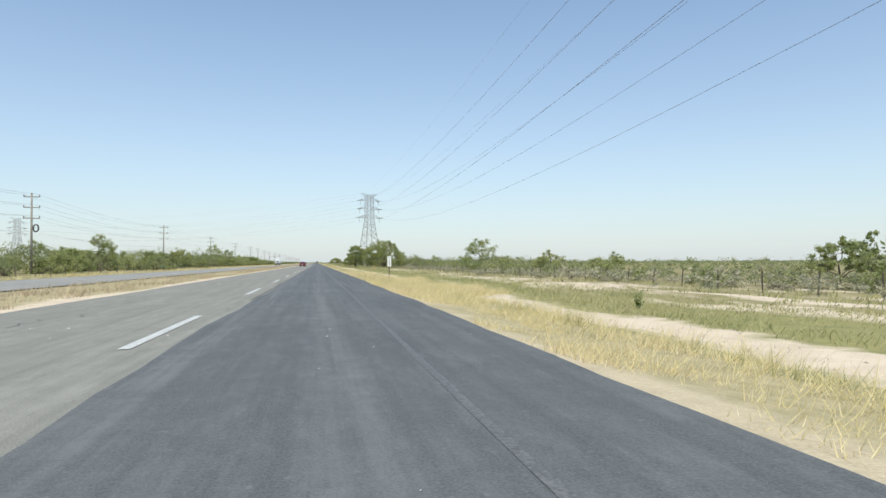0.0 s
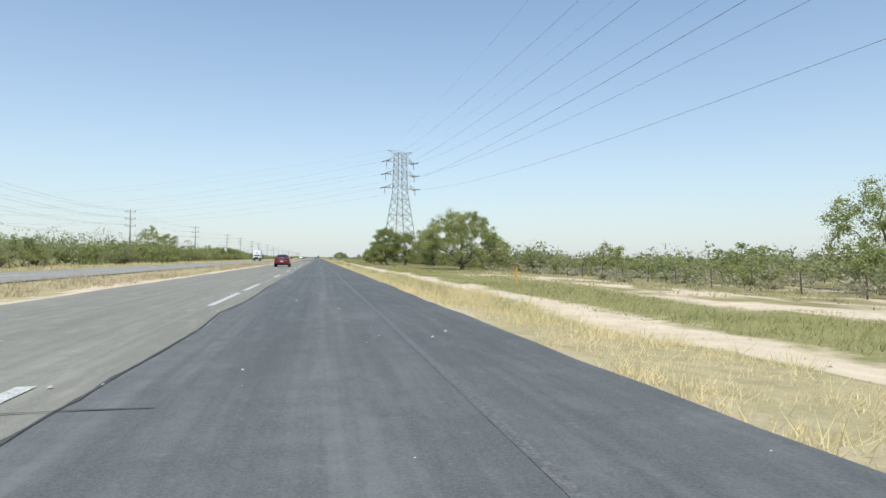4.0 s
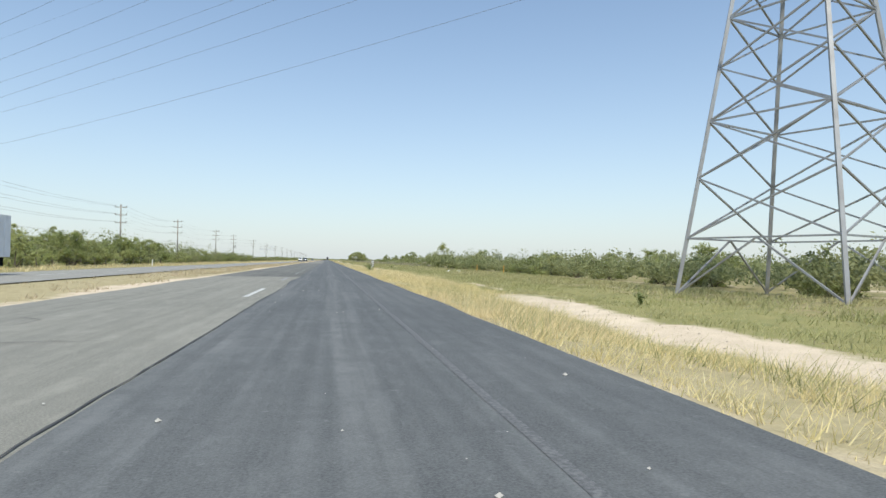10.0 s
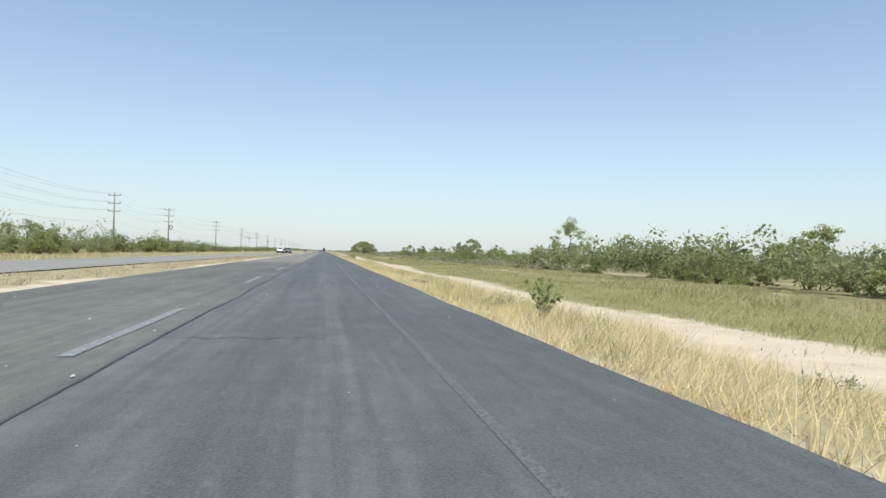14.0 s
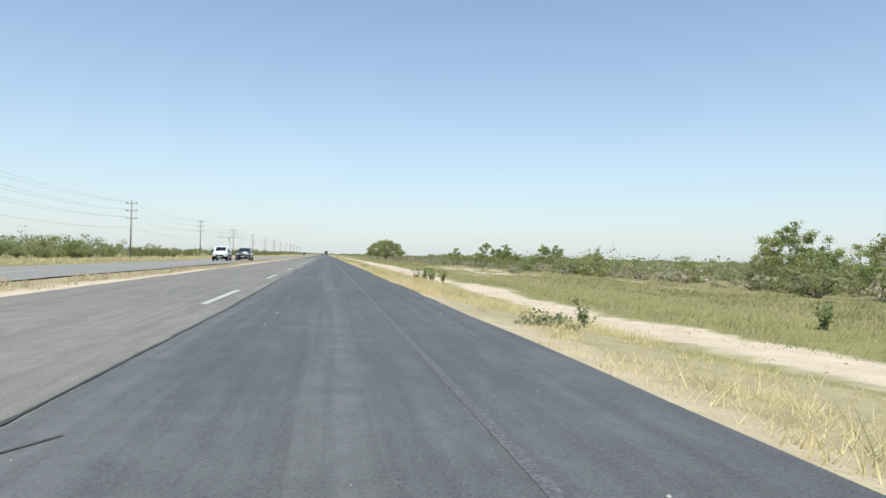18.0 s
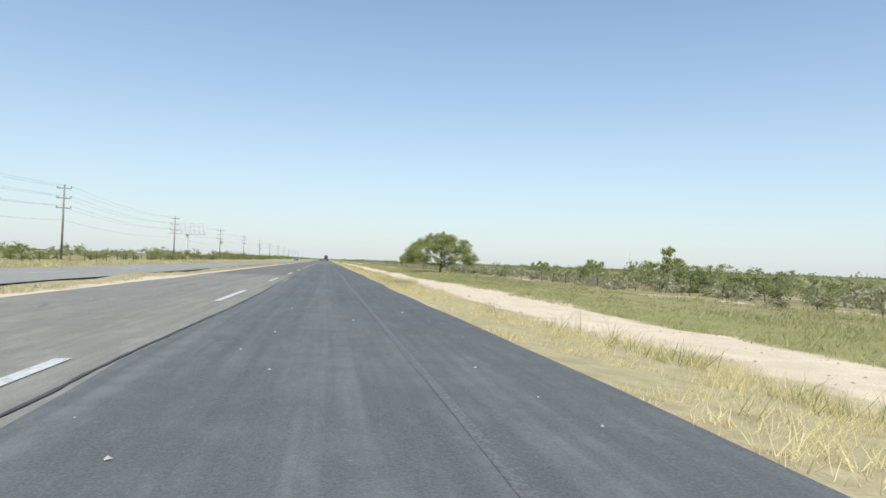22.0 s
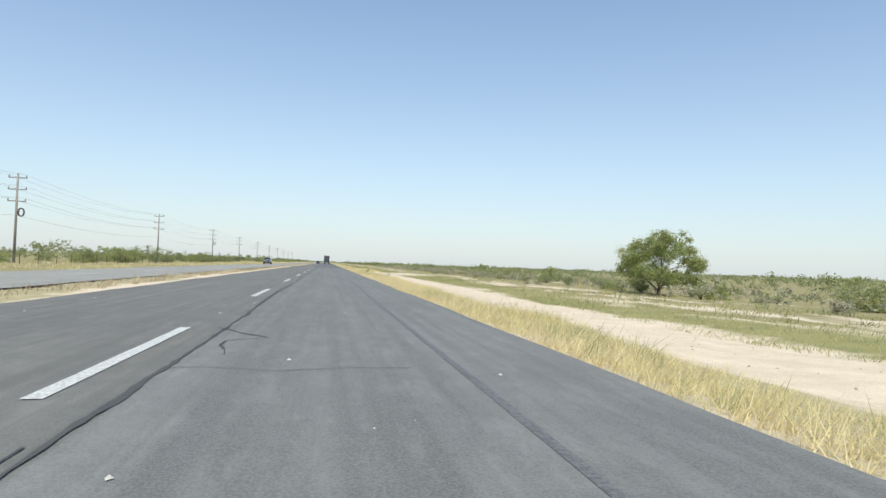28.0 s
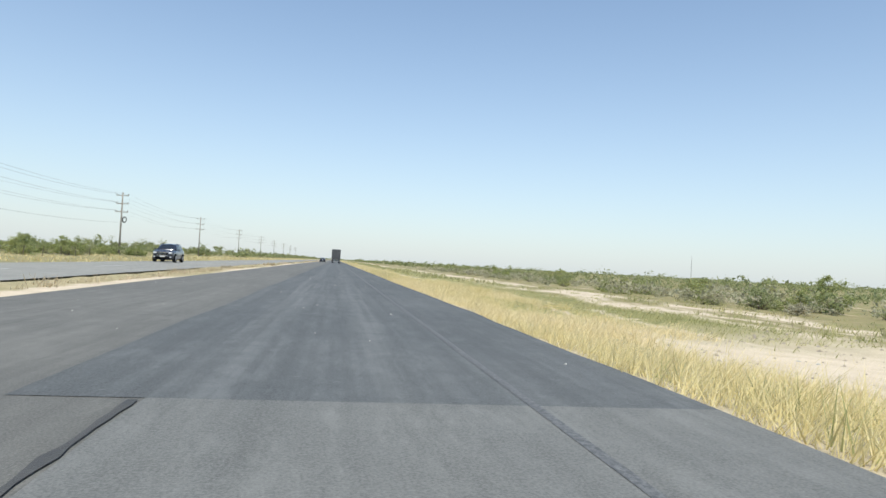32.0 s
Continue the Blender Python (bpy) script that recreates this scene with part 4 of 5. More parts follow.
def make_weed(seed):
    """An upright herb: a few thin stems set with pointed leaves."""
    r = np.random.default_rng(seed)
    root = thing("weed", Matrix.Identity(4), "upright leafy green weed in the verge grass", "weed")
    at, out = [], []
    for i in range(14):
        a, lean, h = r.random() * 6.28, r.uniform(0.05, 0.42), r.uniform(0.45, 0.9)
        pts = [np.array((math.cos(a) * lean * t ** 1.3, math.sin(a) * lean * t ** 1.3, h * t - 0.03)) for t in np.linspace(0, 1, 5)]
        v, f = tube(pts, [0.008, 0.007, 0.006, 0.005, 0.003], 4)
        st = new("stem", np_mesh("stem", v, f, M["weed"]))
        st.parent = root
        for t in r.uniform(0.2, 1.02, 20):
            b, q = r.random() * 6.28, min(int(t * 4), 3)
            p = pts[q] + (pts[q + 1] - pts[q]) * (t * 4 - q)
            d = np.array((math.cos(b), math.sin(b), 0.3))
            at.append(p + d * 0.05)
            out.append(np.array((0, 0, 1.0)) + 0.4 * d)
    lv = flake_quads(r, np.array(at), np.array(out), np.full(len(at), 0.058), 0.5)
    le = new("foliage", np_mesh("foliage", lv, np.arange(len(lv)).reshape(-1, 4), M["weed"]))
    le.parent = root
    return root


weed_kinds = [make_weed(90 + k) for k in range(3)]
mat_kinds = [make_shrub("low_herb", 95 + k, 0.3, 1.1, 60, 0.035, "low grey-green herb mat at the road's edge", "herb", 8) for k in range(2)]
ro = random.Random(21)
first = {}


def plant(kinds, x, y, s):
    src = ro.choice(kinds)
    if src.name not in first:
        first[src.name] = True
        src.matrix_world = put_at(x, y, 0)
        src.scale = (s, s, s)
        return src
    return clone(src, x, y, ro.uniform(0, 360), s)


for k in range(90):
    y = 20 + 1000 * ro.random()
    if 205 < y < 480:
        continue
    plant(grey_kinds, ro.uniform(21.5, 36), y, ro.uniform(0.6, 1.35))
for k in range(140):
    y = 20 + 1040 * ro.random()
    plant(shrub_kinds, ro.uniform(28.5, 40), y, ro.uniform(0.6, 1.25) * float(np.interp(y, *zip(*RIGHT_GROWTH))))
for k in range(80):
    y = 60 + 1040 * ro.random()
    plant(shrub_kinds, ro.uniform(-47, -37.5), y, ro.uniform(1.0, 1.8) * float(np.interp(y, *zip(*LEFT_GROWTH))))
for x, y, s in ((4.9, 92, 0.6), (5.2, 232, 1.0), (4.4, 368.2, 1.0), (4.4, 365.4, 1.2), (4.5, 362.4, 1.0), (5.6, 394.5, 1.1), (4.7, 424.9, 1.1), (6.0, 543.5, 0.9), (5.6, 569, 0.9), (5.9, 568, 0.8), (6.2, 570.5, 1.1), (6.6, 569.2, 1.0), (6.9, 571.5, 1.2), (7.4, 570, 1.0),
                (7.6, 907.5, 0.8), (5.8, 921.3, 1.0), (12.5, 24, 0.9), (14, 240, 1.0), (13, 320, 0.9), (12, 420, 1.1), (13.5, 545, 1.0), (12.6, 830, 0.9)):
    plant(weed_kinds, x, y, s)
for x, y in ((4.4, 171), (4.8, 196), (4.6, 262), (4.2, 427.7), (4.5, 440.8), (4.5, 451.3), (7.0, 419.6), (4.7, 517.5), (4.4, 513.7), (4.3, 512.1), (4.3, 511), (5.9, 569.5), (4.4, 541.4), (4.4, 603.7), (4.5, 602.4), (5.9, 600.2),
             (5.2, 627.5), (4.5, 686), (5.0, 735), (4.1, 878.5), (4.3, 893.1), (4.5, 898), (4.3, 900.2), (4.2, 904.9), (3.9, 921.5)):
    plant(mat_kinds, x, y, ro.uniform(0.8, 1.2))


def far_scrub(name, n, xr, yr, hr, label, seed, flakes=60, size=0.3, material="scrub", wide=1.5, growth=None, edge=0.0, core=24, core_size=0.12, most=0.2):
    """Scrub too thick to tell bush from bush. edge: how strongly it crowds towards the road's side of xr."""
    r = np.random.default_rng(seed)
    q = r.random(n) ** (1 + edge)
    xs = xr[0] + (xr[1] - xr[0]) * q
    ys, hs = r.uniform(*yr, n), r.uniform(*hr, n) * (0.7 + 0.6 * r.random(n) ** 2)
    # growth comes in thickets, with taller bushes here and there
    hs = hs * (0.62 + 0.95 * np.maximum(0.0, 0.6 * field(xs * 0.05, ys * 0.03, seed) + 0.35)) * np.where(r.random(n) < 0.07, 1.2, 1.0)
    if growth:
        hs = hs * np.interp(ys, *zip(*growth))
    hs = np.minimum(hs, 1.2 * hr[1] * (np.interp(ys, *zip(*growth)) if growth else 1.0))
    z = ground_z(xs, ys)
    c = np.stack([xs, ys, z + hs * 0.52], axis=1)
    lumps = 7
    e = r.normal(size=(n, lumps, 3))
    e /= np.linalg.norm(e, axis=2)[:, :, None]
    e = c[:, None, :] + e * hs[:, None, None] * np.array((0.42 * wide, 0.42 * wide, 0.29)) * r.random((n, lumps, 1)) ** 0.5
    big = (0.15 + 0.15 * r.random((n, lumps))) * hs[:, None]
    row, vs = np.arange(n)[:, None], []
    for m, k, reach in ((core, core_size, 0.62), (flakes, size, 0.78)):
        pick = r.integers(0, lumps, (n, m))
        d = r.normal(size=(n * m, 3))
        d /= np.linalg.norm(d, axis=1)[:, None]
        q = e[row, pick].reshape(-1, 3) + d * big[row, pick].reshape(-1, 1) * reach * np.array((wide, wide, 1.0)) * r.random((n * m, 1)) ** 0.5
        q[:, 2] = np.maximum(q[:, 2], np.repeat(z, m) + 0.05)
        vs.append(flake_quads(r, q, d, np.minimum(k * np.repeat(hs, m), most * (1.0 if k == core_size else 0.4))))
    v = np.concatenate(vs)
    ob = new(name, np_mesh(name, v, np.arange(len(v)).reshape(-1, 4), M[material]))
    return tagged(ob, label, "scrub", kind="stuff")


END = ROUTE + 150
for k, (a, b) in enumerate(((-10, 210), (200, 480), (470, 740), (735, END))):
    far_scrub("scrub", 200, (30.5, 37.5), (a, b), (2.1, 3.3), "green thorn scrub along the edge of the plain", 5 + k, 150, 0.026, wide=1.4, growth=RIGHT_GROWTH, core=100, core_size=0.055)
    far_scrub("scrub", 300, (36, 66), (a, b), (2.4, 4.2), "dense green thorn scrub over the plain", 25 + k, 90, 0.028, wide=1.5, growth=RIGHT_GROWTH, edge=0.3, core=80, core_size=0.062)
    far_scrub("scrub", 250, (-62, -40), (a + 30, b + 30), (3.8, 6.0), "dense green scrub belt below the power line", 12 + k, 130, 0.026, wide=1.5, growth=LEFT_GROWTH, edge=0.5, core=120, core_size=0.056)
far_scrub("scrub", 420, (27.5, 36), (205, 480), (3.3, 4.8), "thick green scrub wall behind the grass", 41, 150, 0.024, wide=1.4, core=110, core_size=0.052)
far_scrub("scrub", 2600, (62, 260), (-10, END + 200), (3.0, 4.6), "green thorn scrub further over the plain", 55, 24, 0.04, wide=1.7, growth=RIGHT_GROWTH, core=36, core_size=0.07, most=0.22)
far_scrub("scrub", 2400, (200, 1100), (100, 2000), (2.8, 4.4), "distant green scrub reaching to the horizon", 6, 6, 0.08, wide=2.6, core=16, core_size=0.17, most=9.0)
far_scrub("scrub", 500, (26, 90), (END, 2300), (2.0, 3.8), "green scrub along the far verge", 7, 30, 0.07, wide=1.8, core=24, core_size=0.15, most=9.0)
far_scrub("scrub", 1000, (300, 3000), (1100, 4600), (3.0, 4.6), "hazy scrub line on the horizon", 8, 4, 0.2, wide=7, core=20, core_size=0.4, most=9.0)
far_scrub("grey_scrub", 900, (22, 46), (-5, 215), (0.9, 1.9), "low grey-green brush behind the wire fence", 9, 40, 0.06, "grey_scrub", 1.5, core=26, core_size=0.09)
far_scrub("grey_scrub", 1500, (23, 46), (480, END), (0.9, 1.9), "low grey brush on bare soil", 91, 40, 0.06, "grey_scrub", 1.5, core=26, core_size=0.09)
far_scrub("scrub", 520, (-70, -34), (END, 2200), (2.4, 4.4), "far green scrub belt below the power line", 13, 30, 0.07, wide=1.8, core=26, core_size=0.14, most=9.0)
far_scrub("scrub", 1100, (-600, -64), (60, 2000), (3.0, 5.0), "scrub plain behind the power line", 14, 8, 0.08, wide=2.3, growth=LEFT_GROWTH, core=22, core_size=0.14, most=9.0)
far_scrub("scrub", 600, (-3000, -300), (1100, 4600), (3.0, 4.6), "hazy scrub line on the horizon", 15, 4, 0.2, wide=7, core=20, core_size=0.4, most=9.0)
far_scrub("scrub", 260, (-60, 60), (2600, 4600), (2.5, 4.0), "hazy scrub closing the end of the road", 16, 4, 0.2, wide=6, core=20, core_size=0.4, most=9.0)


# ---- wire fence ----
def post_mesh(h, rad, seed):
    r = random.Random(seed)
    v, f = tube([(0, 0, -0.3), (0.01, 0, h * 0.4), (r.uniform(-0.04, 0.04), r.uniform(-0.04, 0.04), h)], [rad, rad * 0.95, rad * 0.85], 7)
    n = len(v)
    me = bpy.data.meshes.new("post")
    me.from_pydata([tuple(q) for q in v], [], [tuple(q) for q in f] + [tuple(range(n - 7, n))])
    me.materials.append(M["post_wood"])
    return me


post_kinds = [post_mesh(1.25, 0.05, k) for k in range(4)]


def fence(x, ys, label):
    root = thing("wire_fence", Matrix.Translation((x, ys[0], ground_z(x, ys[0]))), label, "fence")
    r = random.Random(int(abs(x)))
    tops = []
    for y in ys:
        dx = r.uniform(-0.12, 0.12)
        z = ground_z(x + dx, y)
        o = new("post", r.choice(post_kinds))
        o.parent = root
        o.matrix_parent_inverse = root.matrix_world.inverted()
        o.matrix_world = Matrix.Translation((x + dx, y, z)) @ pose(0, 0, 0, r.uniform(-5, 5), r.uniform(-5, 5), r.uniform(0, 360))
        tops.append((x + dx, y, z))
    for h in (0.3, 0.6, 0.9, 1.15):
        v, f = tube([(p[0] + 0.05, p[1], p[2] + h) for p in tops], [0.0035] * len(tops), 4)
        o = link_mesh("wire", v - np.array(root.matrix_world.translation), f, M["cable"])
        o.parent = root
    return root


fence(26.5, [9 + 4.4 * k for k in range(44)], "old wooden post fence with barbed wire in the scrub")
fence(27.5, [640 + 4.4 * k for k in range(40)], "old wooden post fence with barbed wire in grey brush")
for a in (40, 240, 640, 840):
    fence(-34.5, [a + 5.0 * k for k in range(41)], "old wooden post fence below the power line")


# ---- power line poles ----
def turned(bm, profile, m, sides=8):
    """A body of revolution round z through (radius, height) pairs, closed at both ends, set by m."""
    rings = [[bm.verts.new(m @ Vector((r * math.cos(2 * math.pi * k / sides), r * math.sin(2 * math.pi * k / sides), z))) for k in range(sides)] for r, z in profile]
    for a, b in zip(rings, rings[1:]):
        for k in range(sides):
            bm.faces.new((a[k], a[(k + 1) % sides], b[(k + 1) % sides], b[k]))
    bm.faces.new(list(reversed(rings[0])))
    bm.faces.new(rings[-1])
    return bm


def discs(count, pitch, wide, thin):
    """Profile of a string of insulator discs on their rod."""
    out = []
    for k in range(count):
        z = k * pitch
        out += [(thin, z), (wide, z + pitch * 0.15), (wide * 0.5, z + pitch * 0.55), (thin, z + pitch * 0.75)]
    return out


def pole_arms(parent):
    for z, half in ((11.6, 1.15), (10.0, 1.15), (8.4, 1.15)):
        bm = box(bmesh.new(), -half, half, -0.06, 0.06, z - 0.07, z + 0.07, 0.015)
        arm = part("crossarm", bm, M["pole_wood"], parent)
        for x in (-half + 0.08, half - 0.08):
            bm = turned(bmesh.new(), [(0.03, 0.06)] + [(r, dz) for r, dz in ((0.05, 0.11), (0.09, 0.17), (0.06, 0.23), (0.08, 0.28), (0.04, 0.34))], Matrix.Translation((x, 0, z)))
            part("insulator", bm, M["insulator"], arm)


def utility_pole(m, transformer):
    root = thing("utility_pole", m, "tall weathered utility pole with three crossarms" + (" and a coil of cable" if transformer else ""), "utility pole", "poles along the road")
    bm = bmesh.new()
    bmesh.ops.create_cone(bm, cap_ends=True, segments=10, radius1=0.19, radius2=0.12, depth=13.0, matrix=Matrix.Translation((0, 0, 5.7)))
    part("pole", bm, M["pole_wood"], root, smooth=True)
    pole_arms(root)
    if transformer:
        ring = [(0.62 + 0.36 * math.cos(2 * math.pi * k / 24), -0.06, 6.9 + 0.52 * math.sin(2 * math.pi * k / 24)) for k in range(25)]
        v, f = tube(ring, [0.1] * 25, 8)
        o = link_mesh("cable_coil", v, f, M["rubber"], True)
        o.parent = root
        tagged(o, "black coil of spare cable")
        part("coil_arm", bar(bmesh.new(), (0, 0, 7.0), (0.62, -0.03, 7.0), 0.06), M["steel"], root)
    return root


def wire(name, a, b, sag, r, label, group=""):
    n = 24
    a, b = np.array(a, float), np.array(b, float)
    pts = [a + (b - a) * k / n - np.array((0, 0, 4 * sag * (k / n) * (1 - k / n))) for k in range(n + 1)]
    v, f = tube(pts, [r] * (n + 1), 4)
    return tagged(link_mesh(name, v, f, M["cable"]), label, "power cable", group)


POLES = [(-42.0, y) for y in (24, 108.2, 194.5, 277, 357, 438, 490, 554.5, 602, 682, 762, 841, 921, 997.5, 1077, 1152, 1235, 1319, 1400, 1480, 1560, 1640)]
pole_a = utility_pole(put_at(*POLES[1], 0, 1, 0), True)
pole_b = utility_pole(put_at(*POLES[2], 0, 1, 0), False)
for k, (x, y) in enumerate(POLES):
    if k not in (1, 2):
        copy_thing(pole_a if k in (8, 12, 14) else pole_b, put_at(x, y, ro.uniform(-3, 3), 1, 0))
for (x0, y0), (x1, y1) in zip(POLES, POLES[1:]):
    for z in (11.95, 10.35, 8.75):
        for dx in (-1.07, 1.07):
            wire("power_cable", (x0 + dx, y0, z - 0.42), (x1 + dx, y1, z - 0.42), 1.1, 0.012, "thin dark cable sagging between utility poles", "cables along the poles")
    if y0 < 1000:
        wire("power_cable", (x0, y0, 6.0), (x1, y1, 6.0), 0.9, 0.014, "low dark service cable sagging between utility poles", "cables along the poles")


# ---- lattice pylons ----
def pylon(m, label):
    """A steel lattice tower: four tapering legs, crossed bracing, three pairs of arms and two horns."""
    root = thing("pylon", m, label, "pylon")
    B, W, T = 4.6, 1.75, 1.45
    levels = [0, 3.2, 6.6, 9.8, 12.8, 15.6, 18.2, 20.6, 22.8, 24.9, 27.2, 29.3, 31.4, 33.4, 35.2]

    def half(z):
        return B + (W - B) * z / 22.8 if z < 22.8 else W + (T - W) * (z - 22.8) / 12.4

    corners = ((-1, -1), (1, -1), (1, 1), (-1, 1))
    for sx, sy in corners:
        bm = bmesh.new()
        for z0, z1 in ((-0.3, 22.8), (22.8, 35.2)):
            h0, h1 = half(max(z0, 0)), half(z1)
            bar(bm, (sx * h0, sy * h0, z0), (sx * h1, sy * h1, z1), 0.2 if z0 < 1 else 0.17)
        part("leg", bm, M["steel"], root)
    for z0, z1 in zip(levels, levels[1:]):
        h0, h1 = half(z0), half(z1)
        for k in range(4):
            (ax, ay), (bx, by) = corners[k], corners[(k + 1) % 4]
            bm = bmesh.new()
            w = 0.095 if z0 < 20 else 0.08
            if z0 > 0:
                bar(bm, (ax * h0, ay * h0, z0), (bx * h1, by * h1, z1), w)
                bar(bm, (bx * h0, by * h0, z0), (ax * h1, ay * h1, z1), w)
            else:
                mx_, my_ = (ax + bx) / 2 * h1, (ay + by) / 2 * h1
                bar(bm, (ax * h0, ay * h0, z0), (mx_, my_, z1), w)
                bar(bm, (bx * h0, by * h0, z0), (mx_, my_, z1), w)
            if z0 in (0, 6.6, 12.8, 18.2) or z0 > 22:
                bar(bm, (ax * h1, ay * h1, z1), (bx * h1, by * h1, z1), w)
            part("brace", bm, M["steel"], root)
    for z, reach in ((24.0, 6.0), (28.3, 5.7), (32.4, 5.4)):
        for s in (-1, 1):
            bm = bmesh.new()
            h = half(z)
            tip = (s * reach, 0, z)
            for y in (-h, h):
                bar(bm, (s * h, y, z), tip, 0.1)
                bar(bm, (s * h, y, z + 1.7), tip, 0.085)
                for q in (0.33, 0.66):
                    bar(bm, (s * (h + (reach - h) * q), y * (1 - q), z), (s * (h + (reach - h) * q), y * (1 - q), z + 1.7 * (1 - q)), 0.1)
            arm = part("arm", bm, M["steel"], root)
            for y in (-1, 1):
                bm = turned(bmesh.new(), discs(9, 0.24, 0.15, 0.04), Matrix.Translation((s * reach, y * 0.2, z)) @ pose(0, 0, 0, -92 * y, 0, 0))
                part("insulator", bm, M["insulator"], arm)
            bm = turned(bmesh.new(), discs(8, 0.22, 0.15, 0.04), Matrix.Translation((s * (reach - 0.4), 0, z - 0.2)) @ pose(0, 0, 0, 180, 0, 0))
            part("insulator", bm, M["insulator"], arm)
    for s in (-1, 1):
        bm = bmesh.new()
        for y in (-T, T):
            bar(bm, (s * T, y, 35.6), (s * 4.6, 0, 35.9), 0.09)
            bar(bm, (s * T, y, 34.3), (s * 4.6, 0, 35.9), 0.08)
            bar(bm, (s * T, y, 35.2), (-s * T, y, 35.2), 0.12)
        part("horn", bm, M["steel"], root)
    return root


TOWER, TURN = (25.4, 326.0), 23.5
FAR_TOWER = (-218.5, 537.0)
pylon(put_at(*TOWER, TURN, 1, 0.0), "tall grey steel lattice pylon standing in the scrub")
pylon(put_at(*FAR_TOWER, 48, 1, 0.0), "distant grey steel lattice pylon")
ax, ay = math.cos(radians(TURN)), math.sin(radians(TURN))
fx, fy = math.cos(radians(48)), math.sin(radians(48))
for z, reach in ((23.4, 6.0), (27.7, 5.7), (31.8, 5.4)):
    for s in (-1, 1):
        tip = (TOWER[0] + s * reach * ax, TOWER[1] + s * reach * ay, z)
        wire("transmission_cable", tip, (TOWER[0] + 2 + s * reach, -60, z), 9.5, 0.016, "heavy transmission cable sagging from the pylon", "transmission cables")
        wire("transmission_cable", tip, (FAR_TOWER[0] + s * reach * fx, FAR_TOWER[1] + s * reach * fy, z), 8.0, 0.014, "heavy transmission cable crossing over the road", "transmission cables")
for s in (-1, 1):
    tip = (TOWER[0] + s * 4.6 * ax, TOWER[1] + s * 4.6 * ay, 35.2)
    wire("ground_cable", tip, (TOWER[0] + 2 + s * 4.6, -60, 35.2), 7.0, 0.009, "thin ground cable from the pylon top", "transmission cables")
    wire("ground_cable", tip, (FAR_TOWER[0] + s * 4.6 * fx, FAR_TOWER[1] + s * 4.6 * fy, 35.2), 5.5, 0.009, "thin ground cable crossing over the road", "transmission cables")


# ---- vehicles ----
def wheel(parent, x, y, r, w):
    bm = bmesh.new()
    bmesh.ops.create_cone(bm, cap_ends=True, segments=24, radius1=r, radius2=r, depth=w, matrix=pose(0, 0, 0, 0, 90, 0))
    es = [e for e in bm.edges if len(e.link_faces) == 2 and abs(e.calc_face_angle(0)) > 1.0]
    bmesh.ops.bevel(bm, geom=es, offset=0.03, segments=2, affect="EDGES")
    wh = part("wheel", bm, M["rubber"], parent, "black tyre")
    wh.matrix_local = Matrix.Translation((x, y, r))
    s = 1 if x > 0 else -1
    bm = bmesh.new()
    bmesh.ops.create_cone(bm, cap_ends=True, segments=20, radius1=r * 0.62, radius2=r * 0.55, depth=0.02, matrix=pose(s * w / 2, 0, 0, 0, 90, 0))
    for k in range(5):
        a = 2 * math.pi * k / 5
        bar(bm, (s * (w / 2 + 0.012), 0, 0), (s * (w / 2 + 0.012), r * 0.58 * math.cos(a), r * 0.58 * math.sin(a)), 0.05)
    part("rim", bm, M["steel"], wh)


def shell(name, stations, material, parent, label="", sub=True):
    """A body skin through cross-sections (y, [(x, z), ...] of one side, from the bottom middle over the side to the top middle)."""
    vs, fs = [], []
    n = len(stations[0][1]) * 2 - 2
    for y, half in stations:
        ring = [(x, z) for x, z in half] + [(-x, z) for x, z in reversed(half[1:-1])]
        vs += [(x, y, z) for x, z in ring]
    for j in range(len(stations) - 1):
        for i in range(n):
            fs.append((j * n + i, j * n + (i + 1) % n, (j + 1) * n + (i + 1) % n, (j + 1) * n + i))
    fs.append(tuple(reversed(range(n))))
    fs.append(tuple(range((len(stations) - 1) * n, len(stations) * n)))
    me = bpy.data.meshes.new(name)
    me.from_pydata(vs, [], fs)
    me.materials.append(material)
    me.shade_smooth()
    ob = new(name, me)
    ob.parent = parent
    if sub:
        md = ob.modifiers.new("round", "SUBSURF")
        md.levels = md.render_levels = 1
    return tagged(ob, label)


def quad(name, pts, material, parent, label="", thick=0.01):
    """A flat or slightly bent panel through its corners, with thickness."""
    bm = bmesh.new()
    f = bm.faces.new([bm.verts.new(p) for p in pts])
    bm.normal_update()
    r = bmesh.ops.extrude_face_region(bm, geom=[f])
    nrm = f.normal.copy()
    for v in r["geom"]:
        if isinstance(v, bmesh.types.BMVert):
            v.co += nrm * thick
    return part(name, bm, material, parent, label)


def lower(w, z0, zs, zt):
    """Half a cross-section of a car's lower body: sill, flank, shoulder, deck."""
    return [(0, z0), (w * 0.86, z0), (w * 0.97, z0 + 0.12), (w, (z0 + zs) / 2 + 0.05), (w * 0.97, zs), (w * 0.82, zt), (0, zt + 0.02)]


def cabin(w0, w1, z0, z1):
    return [(0, z0), (w0 * 0.7, z0), (w0, z0), (w0 * 0.97, z0 + 0.04), (w1, z1 - 0.06), (w1 * 0.82, z1), (0, z1 + 0.02)]


